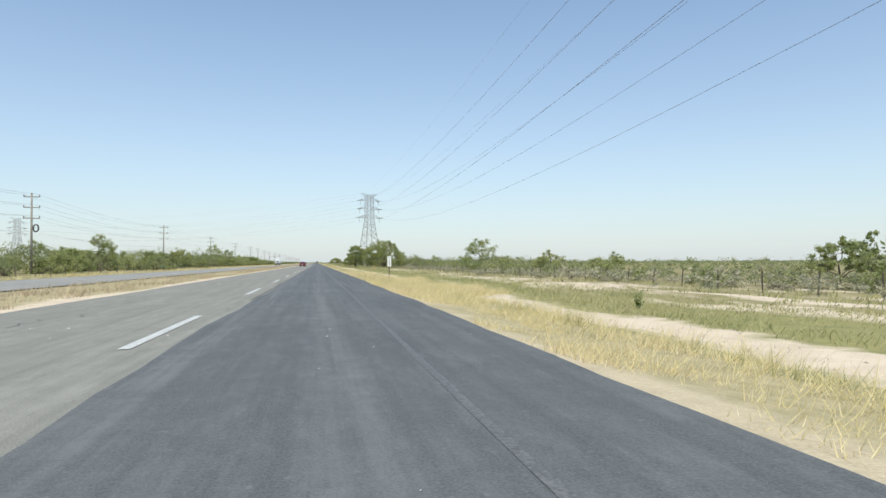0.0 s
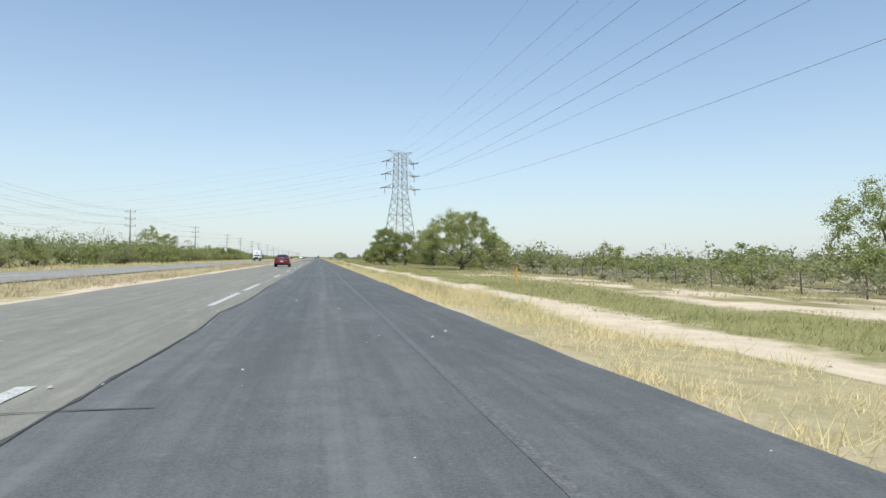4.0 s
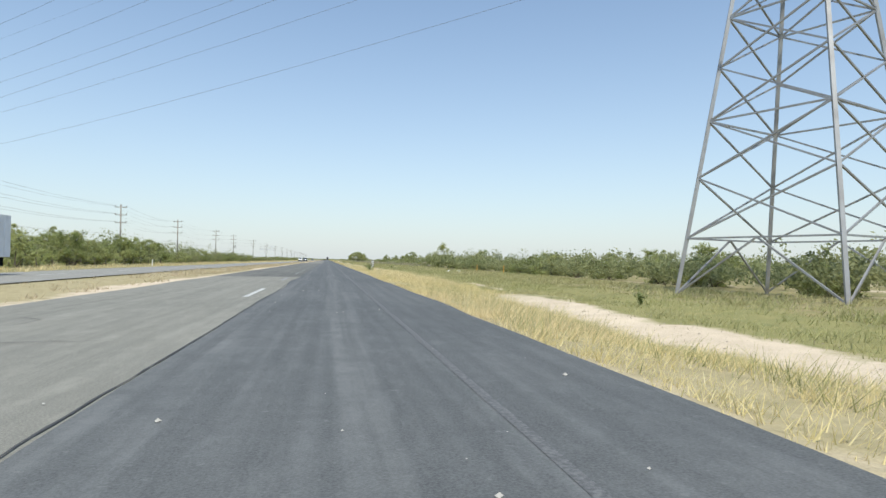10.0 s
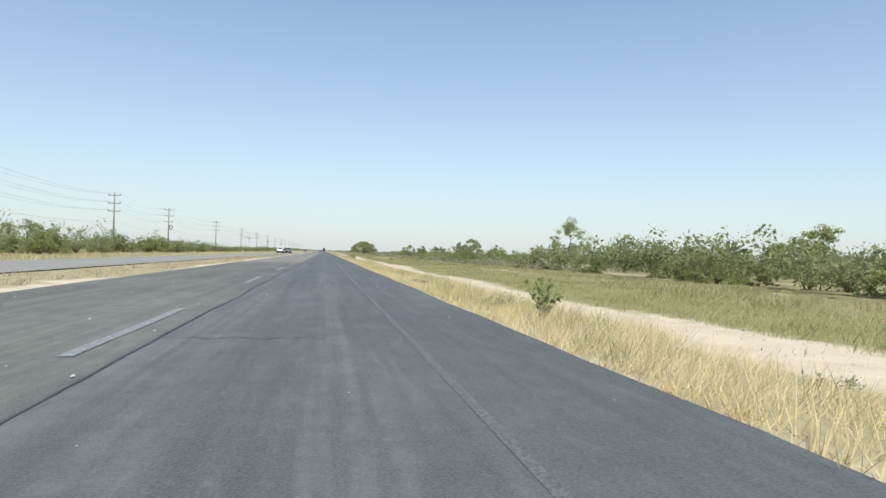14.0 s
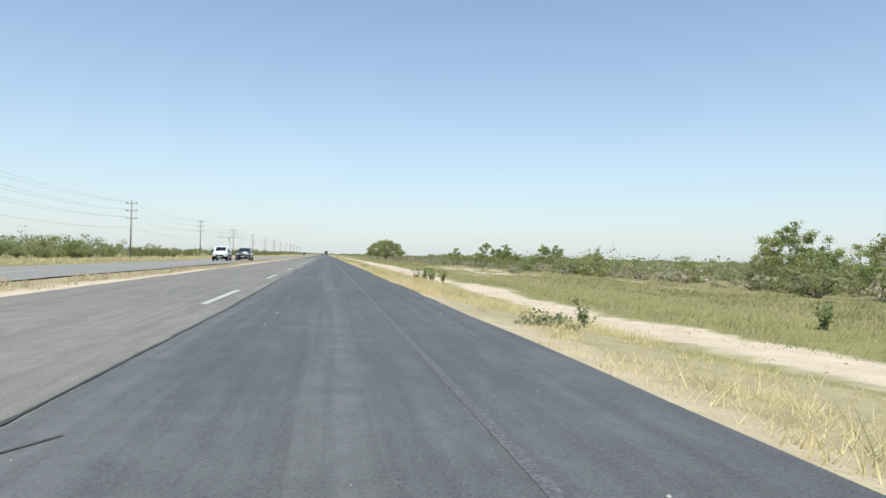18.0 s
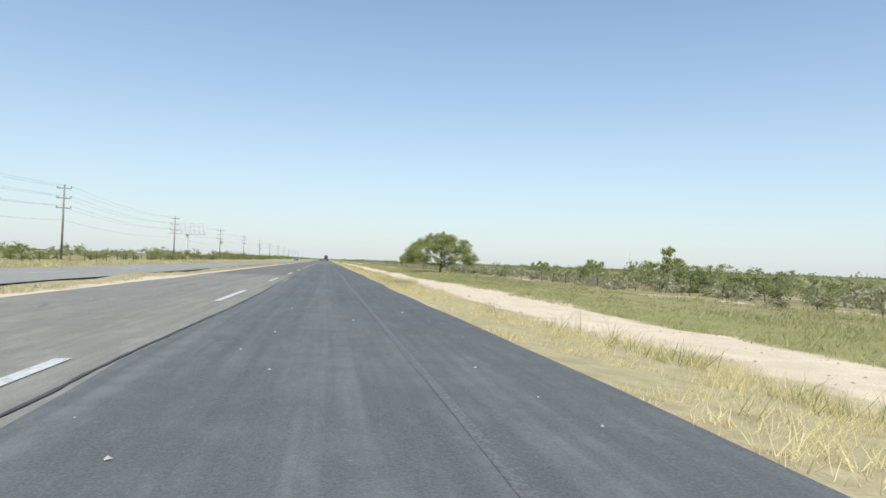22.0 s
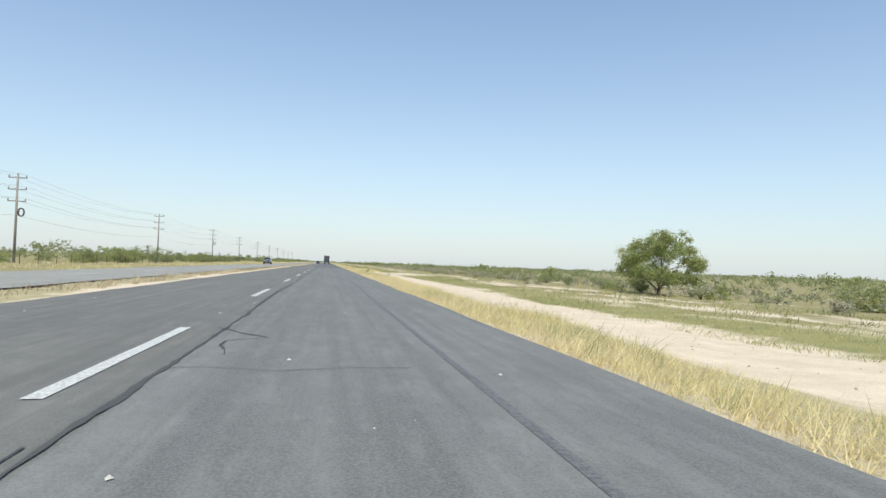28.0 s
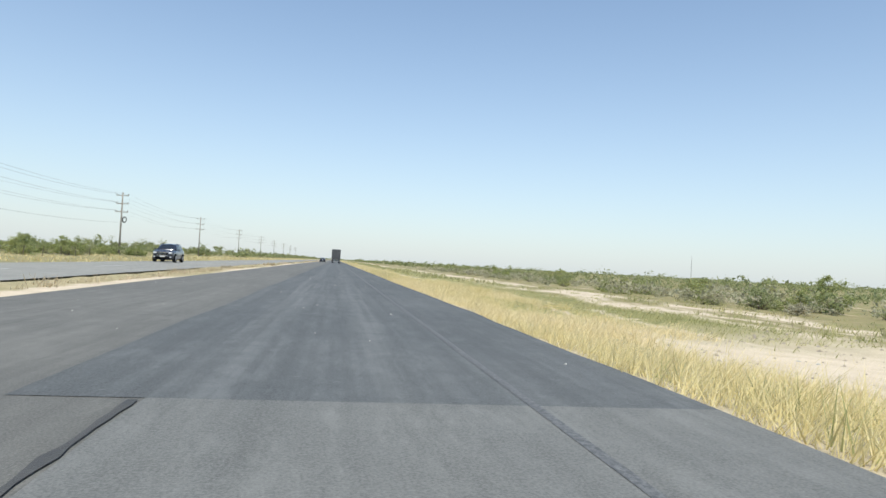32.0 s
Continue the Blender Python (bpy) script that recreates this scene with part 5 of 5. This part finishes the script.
def car_cabin(root, paint, secs, windows):
    """Roof and pillars through sections (y, half width below and above, height below and above), with side panes on stretches (section, from, to)."""
    shell("cabin", [(y, cabin(a, b, c, d)) for y, a, b, c, d in secs], M[paint], root, "", False)

    def flank(k, t, up):
        (y0, *p), (y1, *q) = secs[k], secs[k + 1]
        a, b, c, d = (u + (v - u) * t for u, v in zip(p, q))
        return Vector((a * 0.97 + (b - a * 0.97) * up + 0.006, y0 + (y1 - y0) * t, c + 0.04 + (d - c - 0.1) * up))

    for s in (-1, 1):
        for k, t0, t1 in windows:
            pts = [flank(k, t0, 0.08), flank(k, t1, 0.08), flank(k, t1, 0.92), flank(k, t0, 0.92)]
            pts = [(s * p.x, p.y, p.z) for p in pts]
            quad("side_window", pts if s > 0 else pts[::-1], M["window"], root, "", 0.008)


def arched_wheels(root, ys, half, r):
    """Wheels in dark arches, just proud of the flanks."""
    for y in ys:
        for s in (-1, 1):
            bm = bmesh.new()
            bmesh.ops.create_cone(bm, cap_ends=True, segments=28, radius1=r * 1.17, radius2=r * 1.17, depth=0.05, matrix=pose(s * (half + 0.1), y, r * 1.02, 0, 90, 0))
            part("wheel_arch", bm, M["black"], root, "dark wheel arch")
            wheel(root, s * half, y, r, 0.26)


def sedan(m, paint, label):
    """A saloon; its tail is at y = 0 and it faces +y."""
    root = thing("sedan", m, label, "car")
    shell("body", [(-0.02, lower(0.8, 0.4, 0.88, 0.96)), (0.05, lower(0.86, 0.28, 0.95, 1.02)), (0.3, lower(0.9, 0.23, 0.97, 1.05)), (0.9, lower(0.91, 0.21, 0.97, 1.05)), (2.4, lower(0.9, 0.2, 0.93, 0.97)),
                   (3.3, lower(0.89, 0.22, 0.9, 0.96)), (4.1, lower(0.86, 0.24, 0.82, 0.88)), (4.45, lower(0.76, 0.26, 0.7, 0.76)), (4.58, lower(0.6, 0.34, 0.6, 0.64))], M[paint], root)
    car_cabin(root, paint, [(0.36, 0.8, 0.66, 1.0, 1.03), (1.32, 0.84, 0.62, 0.95, 1.42), (1.9, 0.85, 0.62, 0.94, 1.46), (2.6, 0.83, 0.6, 0.93, 1.4), (3.55, 0.76, 0.58, 0.9, 0.94)],
              ((0, 0.55, 0.97), (1, 0.03, 0.95), (2, 0.04, 0.97), (3, 0.03, 0.45)))
    quad("rear_window", [(-0.56, 0.5, 1.11), (0.56, 0.5, 1.11), (0.49, 1.24, 1.41), (-0.49, 1.24, 1.41)], M["window"], root, "wide dark rear window", 0.012)
    quad("windscreen", [(0.47, 2.68, 1.387), (-0.47, 2.68, 1.387), (-0.5, 3.4, 1.03), (0.5, 3.4, 1.03)], M["window"], root, "dark windscreen", 0.012)
    for s in (-1, 1):
        part("tail_lamp", box(bmesh.new(), s * 0.58 - 0.2, s * 0.58 + 0.2, -0.04, 0.14, 0.83, 0.92, 0.035), M["lamp_red"], root, "dark red wraparound tail lamp")
        part("head_lamp", box(bmesh.new(), s * 0.62 - 0.14, s * 0.62 + 0.14, 4.2, 4.46, 0.62, 0.72, 0.03), M["lamp_clear"], root)
        part("mirror", box(bmesh.new(), s * 0.98 - 0.1, s * 0.98 + 0.1, 2.55, 2.68, 0.96, 1.08, 0.035), M["black"], root, "dark door mirror")
        for y in (0.78, 3.5):
            wheel(root, s * 0.78, y, 0.33, 0.21)
        part("window_trim", bar(bmesh.new(), (s * 0.84, 0.8, 0.975), (s * 0.835, 3.1, 0.94), 0.025), M["chrome"], root, "bright window trim")
        part("door_handle", box(bmesh.new(), s * 0.9 - 0.015, s * 0.9 + 0.015, 1.55, 1.72, 0.8, 0.825, 0.006), M[paint], root)
    part("boot_lip", box(bmesh.new(), -0.64, 0.64, -0.03, 0.12, 0.985, 1.02, 0.014), M[paint], root)
    part("bumper", box(bmesh.new(), -0.76, 0.76, -0.05, 0.3, 0.24, 0.37, 0.05), M["black"], root, "black lower bumper")
    part("number_plate", box(bmesh.new(), -0.17, 0.17, -0.045, 0.0, 0.6, 0.7, 0.005), M["plate"], root, "white number plate")
    part("boot_trim", box(bmesh.new(), -0.52, 0.52, -0.03, 0.02, 0.755, 0.775, 0.004), M["chrome"], root, "thin bright trim strip")
    bm = bmesh.new()
    bmesh.ops.create_cone(bm, cap_ends=True, segments=20, radius1=0.06, radius2=0.05, depth=0.02, matrix=pose(0, -0.02, 0.89, 90, 0, 0))
    part("badge", bm, M["chrome"], root, "round chrome badge")
    return root


def truck_wheels(root, ys, half, r):
    for y in ys:
        for s in (-1, 1):
            wheel(root, s * half, y, r, 0.28)


def pickup_front(root, paint, y, w, z0, top, hood):
    """Cab and nose of a truck that faces -y, its nose at y."""
    shell("nose", [(y, lower(w * 0.9, z0, hood - 0.12, hood - 0.08)), (y + 0.12, lower(w * 0.98, z0 - 0.05, hood - 0.05, hood)), (y + 1.1, lower(w, z0 - 0.05, hood, hood + 0.07)), (y + 2.9, lower(w, z0 - 0.05, hood + 0.02, hood + 0.1))], M[paint], root, "bonnet and cab sides")
    shell("cab", [(y + 0.95, cabin(w * 0.86, w * 0.7, hood + 0.02, hood + 0.1)), (y + 1.5, cabin(w * 0.93, w * 0.76, hood + 0.02, top - 0.03)), (y + 2.7, cabin(w * 0.93, w * 0.78, hood + 0.02, top)), (y + 2.85, cabin(w * 0.9, w * 0.74, hood + 0.02, top - 0.08))], M["window"], root, "dark cab windows")
    shell("cab_roof", [(y + 1.38, [(0, top - 0.09), (w * 0.6, top - 0.09), (w * 0.77, top - 0.08), (w * 0.78, top - 0.04), (w * 0.6, top), (0, top + 0.02)]), (y + 2.0, [(0, top - 0.05), (w * 0.62, top - 0.05), (w * 0.8, top - 0.04), (w * 0.81, top), (w * 0.62, top + 0.05), (0, top + 0.07)]),
                       (y + 2.86, [(0, top - 0.09), (w * 0.6, top - 0.09), (w * 0.78, top - 0.08), (w * 0.79, top - 0.04), (w * 0.6, top + 0.02), (0, top + 0.04)])], M[paint], root)
    part("grille", box(bmesh.new(), -w * 0.55, w * 0.55, y - 0.04, y + 0.06, hood - 0.56, hood - 0.1, 0.03), M["black"], root, "dark grille")
    part("grille_bar", box(bmesh.new(), -w * 0.55, w * 0.55, y - 0.06, y, hood - 0.35, hood - 0.3, 0.008), M["chrome"], root)
    part("grille_bar", box(bmesh.new(), -0.04, 0.04, y - 0.06, y, hood - 0.56, hood - 0.1, 0.008), M["chrome"], root)
    part("bumper", box(bmesh.new(), -w * 0.97, w * 0.97, y - 0.14, y + 0.1, z0 - 0.1, z0 + 0.16, 0.05), M["black"], root, "dark front bumper")
    for s in (-1, 1):
        part("head_lamp", box(bmesh.new(), s * w * 0.76 - 0.13, s * w * 0.76 + 0.13, y - 0.03, y + 0.1, hood - 0.36, hood - 0.14, 0.03), M["lamp_clear"], root)
        part("mirror", box(bmesh.new(), s * (w + 0.16) - 0.1, s * (w + 0.16) + 0.1, y + 1.3, y + 1.4, hood + 0.08, hood + 0.34, 0.03), M["black"], root)


def box_truck(m):
    root = thing("box_truck", m, "white pickup truck carrying a tall white cargo box", "truck")
    pickup_front(root, "white_car", 0.0, 1.0, 0.62, 1.98, 1.36)
    b = part("cargo_box", box(bmesh.new(), -1.2, 1.2, 2.95, 7.2, 1.0, 3.35, 0.03), M["box_white"], root, "tall white panel cargo box")
    part("vent_panel", box(bmesh.new(), -0.3, 0.35, 2.92, 2.97, 2.35, 2.7, 0.01), M["steel"], b, "grey panel on the box front")
    for k in range(1, 6):
        for s in (-1, 1):
            part("rib", box(bmesh.new(), s * 1.2 - 0.015, s * 1.2 + 0.015, 2.95 + 0.7 * k, 3.0 + 0.7 * k, 1.05, 3.3, 0.004), M["box_white"], b)
    part("chassis", box(bmesh.new(), -0.9, 0.9, 0.8, 7.1, 0.5, 0.98, 0.03), M["black"], root, "black chassis and tanks")
    truck_wheels(root, (0.85, 5.6), 0.9, 0.4)
    return root


def van(m):
    """A small panel van; its nose is at y = 0 and it faces -y."""
    root = thing("van", m, "white panel van on the opposite carriageway", "van")
    shell("body", [(-0.02, lower(0.78, 0.4, 0.86, 0.92)), (0.08, lower(0.87, 0.27, 0.98, 1.04)), (0.7, lower(0.92, 0.22, 1.08, 1.15)), (1.1, lower(0.93, 0.21, 1.1, 1.18)), (4.2, lower(0.93, 0.21, 1.1, 1.18)), (4.4, lower(0.9, 0.27, 1.08, 1.14))], M["white_car"], root)
    car_cabin(root, "white_car", [(0.72, 0.84, 0.7, 1.06, 1.11), (1.5, 0.9, 0.77, 1.05, 1.72), (2.0, 0.91, 0.79, 1.05, 1.83), (4.15, 0.91, 0.8, 1.05, 1.86), (4.36, 0.88, 0.77, 1.05, 1.8)], ((0, 0.45, 0.97), (1, 0.05, 0.97)))
    quad("windscreen", [(-0.62, 0.83, 1.225), (0.62, 0.83, 1.225), (0.6, 1.45, 1.71), (-0.6, 1.45, 1.71)], M["window"], root, "dark windscreen", 0.012)
    part("bumper", box(bmesh.new(), -0.86, 0.86, -0.1, 0.16, 0.26, 0.56, 0.06), M["black"], root, "black front bumper")
    part("grille", box(bmesh.new(), -0.5, 0.5, -0.06, 0.08, 0.62, 0.76, 0.03), M["black"], root, "dark grille")
    part("number_plate", box(bmesh.new(), -0.24, 0.24, -0.12, -0.08, 0.4, 0.5, 0.005), M["plate"], root)
    for s in (-1, 1):
        part("head_lamp", box(bmesh.new(), s * 0.68 - 0.13, s * 0.68 + 0.13, -0.03, 0.22, 0.72, 0.92, 0.05), M["lamp_clear"], root)
        part("mirror", box(bmesh.new(), s * 1.04 - 0.09, s * 1.04 + 0.09, 1.25, 1.36, 1.1, 1.32, 0.03), M["black"], root, "black door mirror")
        part("rub_strip", box(bmesh.new(), s * 0.935 - 0.015, s * 0.935 + 0.015, 1.05, 3.1, 0.58, 0.68, 0.008), M["black"], root, "black rubbing strip")
        part("door_gap", box(bmesh.new(), s * 0.928 - 0.008, s * 0.928 + 0.008, 2.12, 2.135, 0.4, 1.1), M["black"], root)
        quad("writing_bar", [(s * 0.876, 2.75, 1.5), (s * 0.876, 3.5, 1.5), (s * 0.858, 3.5, 1.58), (s * 0.858, 2.75, 1.58)][::s], M["sign_black"], root, "dark bar of writing", 0.006)
    arched_wheels(root, (0.78, 3.55), 0.81, 0.32)
    return root


def suv(m, label):
    """A tall five-door car; its nose is at y = 0 and it faces -y."""
    root = thing("suv", m, label, "car")
    shell("body", [(-0.03, lower(0.78, 0.36, 0.84, 0.9)), (0.06, lower(0.89, 0.25, 0.95, 1.0)), (0.5, lower(0.95, 0.2, 1.03, 1.08)), (1.2, lower(0.97, 0.19, 1.07, 1.14)), (3.9, lower(0.97, 0.19, 1.09, 1.16)), (4.55, lower(0.93, 0.24, 1.08, 1.14)), (4.68, lower(0.84, 0.36, 1.0, 1.06))], M["dark_car"], root)
    car_cabin(root, "dark_car", [(1.12, 0.86, 0.72, 1.06, 1.11), (1.95, 0.91, 0.7, 1.05, 1.64), (2.8, 0.92, 0.71, 1.05, 1.71), (3.9, 0.91, 0.69, 1.05, 1.67), (4.58, 0.87, 0.66, 1.05, 1.2)],
              ((0, 0.45, 0.97), (1, 0.03, 0.96), (2, 0.04, 0.96), (3, 0.04, 0.5)))
    quad("windscreen", [(-0.6, 1.24, 1.225), (0.6, 1.24, 1.225), (0.55, 1.88, 1.635), (-0.55, 1.88, 1.635)], M["window"], root, "dark windscreen", 0.012)
    quad("rear_window", [(0.55, 3.98, 1.65), (-0.55, 3.98, 1.65), (-0.55, 4.5, 1.29), (0.55, 4.5, 1.29)], M["window"], root, "", 0.012)
    part("grille", box(bmesh.new(), -0.46, 0.46, -0.06, 0.06, 0.6, 0.9, 0.04), M["black"], root, "dark grille")
    for z in (0.62, 0.73, 0.87):
        part("grille_bar", box(bmesh.new(), -0.46, 0.46, -0.08, -0.04, z - 0.018, z + 0.018, 0.006), M["chrome"], root, "chrome grille bar")
    part("lower_intake", box(bmesh.new(), -0.62, 0.62, -0.06, 0.1, 0.3, 0.46, 0.04), M["black"], root, "black lower intake")
    part("number_plate", box(bmesh.new(), -0.22, 0.22, -0.09, -0.05, 0.48, 0.58, 0.005), M["plate"], root)
    for s in (-1, 1):
        part("head_lamp", box(bmesh.new(), s * 0.67 - 0.16, s * 0.67 + 0.16, -0.02, 0.26, 0.78, 0.92, 0.05), M["lamp_clear"], root)
        part("fog_lamp", box(bmesh.new(), s * 0.7 - 0.08, s * 0.7 + 0.08, -0.04, 0.1, 0.44, 0.52, 0.02), M["lamp_clear"], root)
        part("mirror", box(bmesh.new(), s * 1.05 - 0.1, s * 1.05 + 0.1, 1.62, 1.75, 1.08, 1.22, 0.035), M["dark_car"], root)
        part("roof_rail", bar(bmesh.new(), (s * 0.64, 2.1, 1.71), (s * 0.63, 3.9, 1.7), 0.035), M["black"], root, "black roof rail")
        for y in (1.95, 2.95):
            part("door_handle", box(bmesh.new(), s * 0.965 - 0.015, s * 0.965 + 0.015, y + 0.6, y + 0.78, 0.9, 0.93, 0.006), M["dark_car"], root)
    arched_wheels(root, (0.88, 3.7), 0.85, 0.37)
    return root


def semi_trailer(m):
    """The back of a lorry driving ahead; its tail is at y = 0."""
    root = thing("lorry", m, "dark box lorry driving far ahead in the lane", "truck")
    part("trailer", box(bmesh.new(), -1.25, 1.25, 0, 12.5, 1.15, 4.0, 0.04), M["dark_car"], root, "dark trailer box")
    for s in (-1, 1):
        part("trailer_door", box(bmesh.new(), s * 0.61 - 0.59, s * 0.61 + 0.59, -0.05, -0.005, 1.2, 3.92, 0.02), M["dark_door"], root, "dark grey rear door")
        part("tail_lamp", box(bmesh.new(), s * 1.0 - 0.14, s * 1.0 + 0.14, -0.08, 0, 0.95, 1.08, 0.02), M["lamp_red"], root)
        part("mud_flap", box(bmesh.new(), s * 0.95 - 0.28, s * 0.95 + 0.28, 0.2, 0.24, 0.25, 0.95), M["rubber"], root)
    part("under_bar", box(bmesh.new(), -1.2, 1.2, 0.02, 0.14, 0.5, 0.62, 0.02), M["steel"], root)
    truck_wheels(root, (1.6, 2.9, 13.6), 0.98, 0.5)
    part("tractor", box(bmesh.new(), -1.22, 1.22, 13.0, 15.6, 0.6, 3.4, 0.15), M["white_car"], root, "tractor cab")
    return root


sedan(pose(-4.13, 195.6, 0.0, 0, 0, 0.5), "red_car", "glossy dark red saloon car in the passing lane")
semi_trailer(pose(-0.3, 1132, 0.004))
sedan(pose(-4.4, 1150, 0.0), "dark_car", "small dark car far ahead beside the lorry")
box_truck(pose(-18.9, 327.5, 0.0))
van(pose(-13.0, 614.5, 0.0))
suv(pose(-10.95, 620.5, 0.0), "dark blue-grey sport utility car passing a white van")
suv(pose(-16.0, 1004, 0.0), "dark blue sport utility car on the opposite carriageway")


# ---- signs and posts ----
def words(text, size, material, parent, m, label=""):
    cu = bpy.data.curves.new("lettering", "FONT")
    cu.body, cu.size, cu.align_x, cu.align_y, cu.extrude = text, size, "CENTER", "CENTER", 0.001
    tmp = bpy.data.objects.new("lettering", cu)
    scene.collection.objects.link(tmp)
    dg = bpy.context.evaluated_depsgraph_get()
    me = bpy.data.meshes.new_from_object(tmp.evaluated_get(dg))
    bpy.data.objects.remove(tmp)
    me.materials.clear()
    me.materials.append(material)
    ob = new("lettering", me)
    ob.parent = parent
    ob.matrix_local = m
    return tagged(ob, label)


def km_sign(x, y):
    z = ground_z(x, y)
    root = thing("kilometre_sign", Matrix.Translation((x, y, z)), "white upright kilometre sign with black figures on a post", "road sign")
    zt = 1.62 - z
    part("post", bar(bmesh.new(), (0, 0.03, -0.3), (0, 0.03, zt - 0.1), 0.06), M["post_wood"], root, "brown post")
    p = part("panel", box(bmesh.new(), -0.16, 0.16, -0.012, 0.0, zt - 0.82, zt, 0.008), M["sign_black"], root, "black-edged white panel")
    q = part("panel_face", box(bmesh.new(), -0.145, 0.145, -0.017, -0.01, zt - 0.805, zt - 0.015, 0.002), M["sign_white"], p)
    words("Km", 0.15, M["sign_black"], p, pose(0, -0.0185, zt - 0.12, 90, 0, 0), "black letters")
    for k, c in enumerate("223"):
        words(c, 0.235, M["sign_black"], p, pose(0, -0.0185, zt - 0.3 - 0.19 * k, 90, 0, 0), "black figure")


km_sign(5.4, 49.4)


def marker_sign(x, y):
    z = ground_z(x, y)
    root = thing("hazard_marker", Matrix.Translation((x, y, z)), "striped black and white hazard marker board", "road sign")
    part("post", bar(bmesh.new(), (0, 0.03, -0.3), (0, 0.03, 1.2), 0.06), M["steel"], root)
    p = part("board", box(bmesh.new(), -0.16, 0.16, -0.012, 0.0, 0.5, 1.6, 0.008), M["sign_white"], root, "white board")
    for k in range(4):
        z0 = 0.52 + 0.27 * k
        quad("stripe", [(-0.155, -0.014, z0 + 0.19), (0.155, -0.014, z0), (0.155, -0.014, z0 + 0.13), (-0.155, -0.014, z0 + 0.32 if k < 3 else 1.59)], M["sign_black"], p, "black slanting stripe", 0.003)


marker_sign(6.1, 385.7)


def small_post(x, y, h, r, material, label, band=None):
    root = thing("marker_post", put_at(x, y, 0, 1, 0), label, "post", "marker posts")
    bm = bmesh.new()
    bmesh.ops.create_cone(bm, cap_ends=True, segments=12, radius1=r, radius2=r * 0.95, depth=h + 0.3, matrix=Matrix.Translation((0, 0, h / 2 - 0.15)))
    bmesh.ops.create_cone(bm, cap_ends=True, segments=12, radius1=r * 0.95, radius2=r * 0.4, depth=r * 0.6, matrix=Matrix.Translation((0, 0, h + r * 0.3)))
    part("shaft", bm, M[material], root)
    if band:
        bm = bmesh.new()
        bmesh.ops.create_cone(bm, cap_ends=True, segments=12, radius1=r * 1.08, radius2=r * 1.08, depth=0.15, matrix=Matrix.Translation((0, 0, h * band)))
        part("band", bm, M["black"], root, "black band")


small_post(6.1, 390.8, 1.0, 0.045, "concrete", "pale round marker post with a dark foot", 0.12)
small_post(-25.8, 398, 1.1, 0.07, "sign_white", "white round marker post beside the opposite carriageway")
for x, y in ((13.8, 162.3), (25.2, 386.7), (26.8, 411), (27.5, 655), (26.5, 890)):
    small_post(x, y, 1.25, 0.05, "orange", "orange buried-line marker post in the grass")


def billboard_frame(x, y):
    root = thing("billboard_frame", put_at(x, y, -14, 1, 0), "empty steel billboard frame on a white mast", "billboard")
    bm = bmesh.new()
    bmesh.ops.create_cone(bm, cap_ends=True, segments=16, radius1=0.55, radius2=0.5, depth=10.5, matrix=Matrix.Translation((0, 0, 5.0)))
    part("mast", bm, M["sign_white"], root, "white steel mast")
    part("beam", box(bmesh.new(), -7.6, 7.6, -0.22, 0.22, 10.0, 10.35, 0.04), M["frame_white"], root, "white steel beam")
    part("catwalk", box(bmesh.new(), -7.6, 7.6, -1.1, -0.4, 9.9, 9.98), M["steel"], root)
    for k in range(8):
        xx = -6.6 + 1.9 * k
        part("upright", bar(bmesh.new(), (xx, 0, 10.3), (xx, 0, 14.4 if k > 1 else 13.6), 0.13), M["frame_white"], root)
        part("brace", bar(bmesh.new(), (xx, 0, 12.2), (xx, 1.1, 10.2), 0.09), M["frame_white"], root)
    for z, x0 in ((11.6, -7.0), (13.0, -7.0), (14.3, -3.0)):
        part("rail", bar(bmesh.new(), (x0, -0.08, z), (7, -0.08, z), 0.1), M["frame_white"], root)


billboard_frame(-56, 928)

# far thin mast on the plain
bm = bmesh.new()
bar(bm, (0, 0, 0), (0, 0, 60), 1.2, 0.5)
o = part("radio_mast", bm, M["steel"])
o.matrix_world = put_at(900, 2500, 0, 1, 0)
tagged(o, "faint thin radio mast far over the plain", "mast")

# two whitewashed stones at the far side of the meadow
for x, y in ((18.9, 396.7), (19.8, 393.1)):
    bm = bmesh.new()
    bmesh.ops.create_icosphere(bm, subdivisions=2, radius=0.22, matrix=Matrix.Diagonal((1.3, 1.0, 0.75, 1)))
    for v in bm.verts:
        v.co *= 1 + 0.25 * noise.noise(v.co * 5 + Vector((x, y, 0)))
    o = part("stone", bm, M["sign_white"])
    o.matrix_world = put_at(x, y, 0, 1, -0.08)
    tagged(o, "whitewashed stone lying in the grass", "stone")

# stones on the sandy track
rs = random.Random(5)
for k in range(60):
    x, y, s = rs.uniform(6.6, 10.4), 7 + 990 * rs.random(), rs.uniform(0.03, 0.09)
    bm = bmesh.new()
    bmesh.ops.create_icosphere(bm, subdivisions=1, radius=s)
    for v in bm.verts:
        v.co = v.co * rs.uniform(0.7, 1.2)
        v.co.z *= 0.6
    o = part("stone", bm, M["concrete"])
    o.matrix_world = put_at(x, y, rs.uniform(0, 360), 1, 0)
    tagged(o, "small pale stone lying on the sandy track", "stone", "stones on the track")
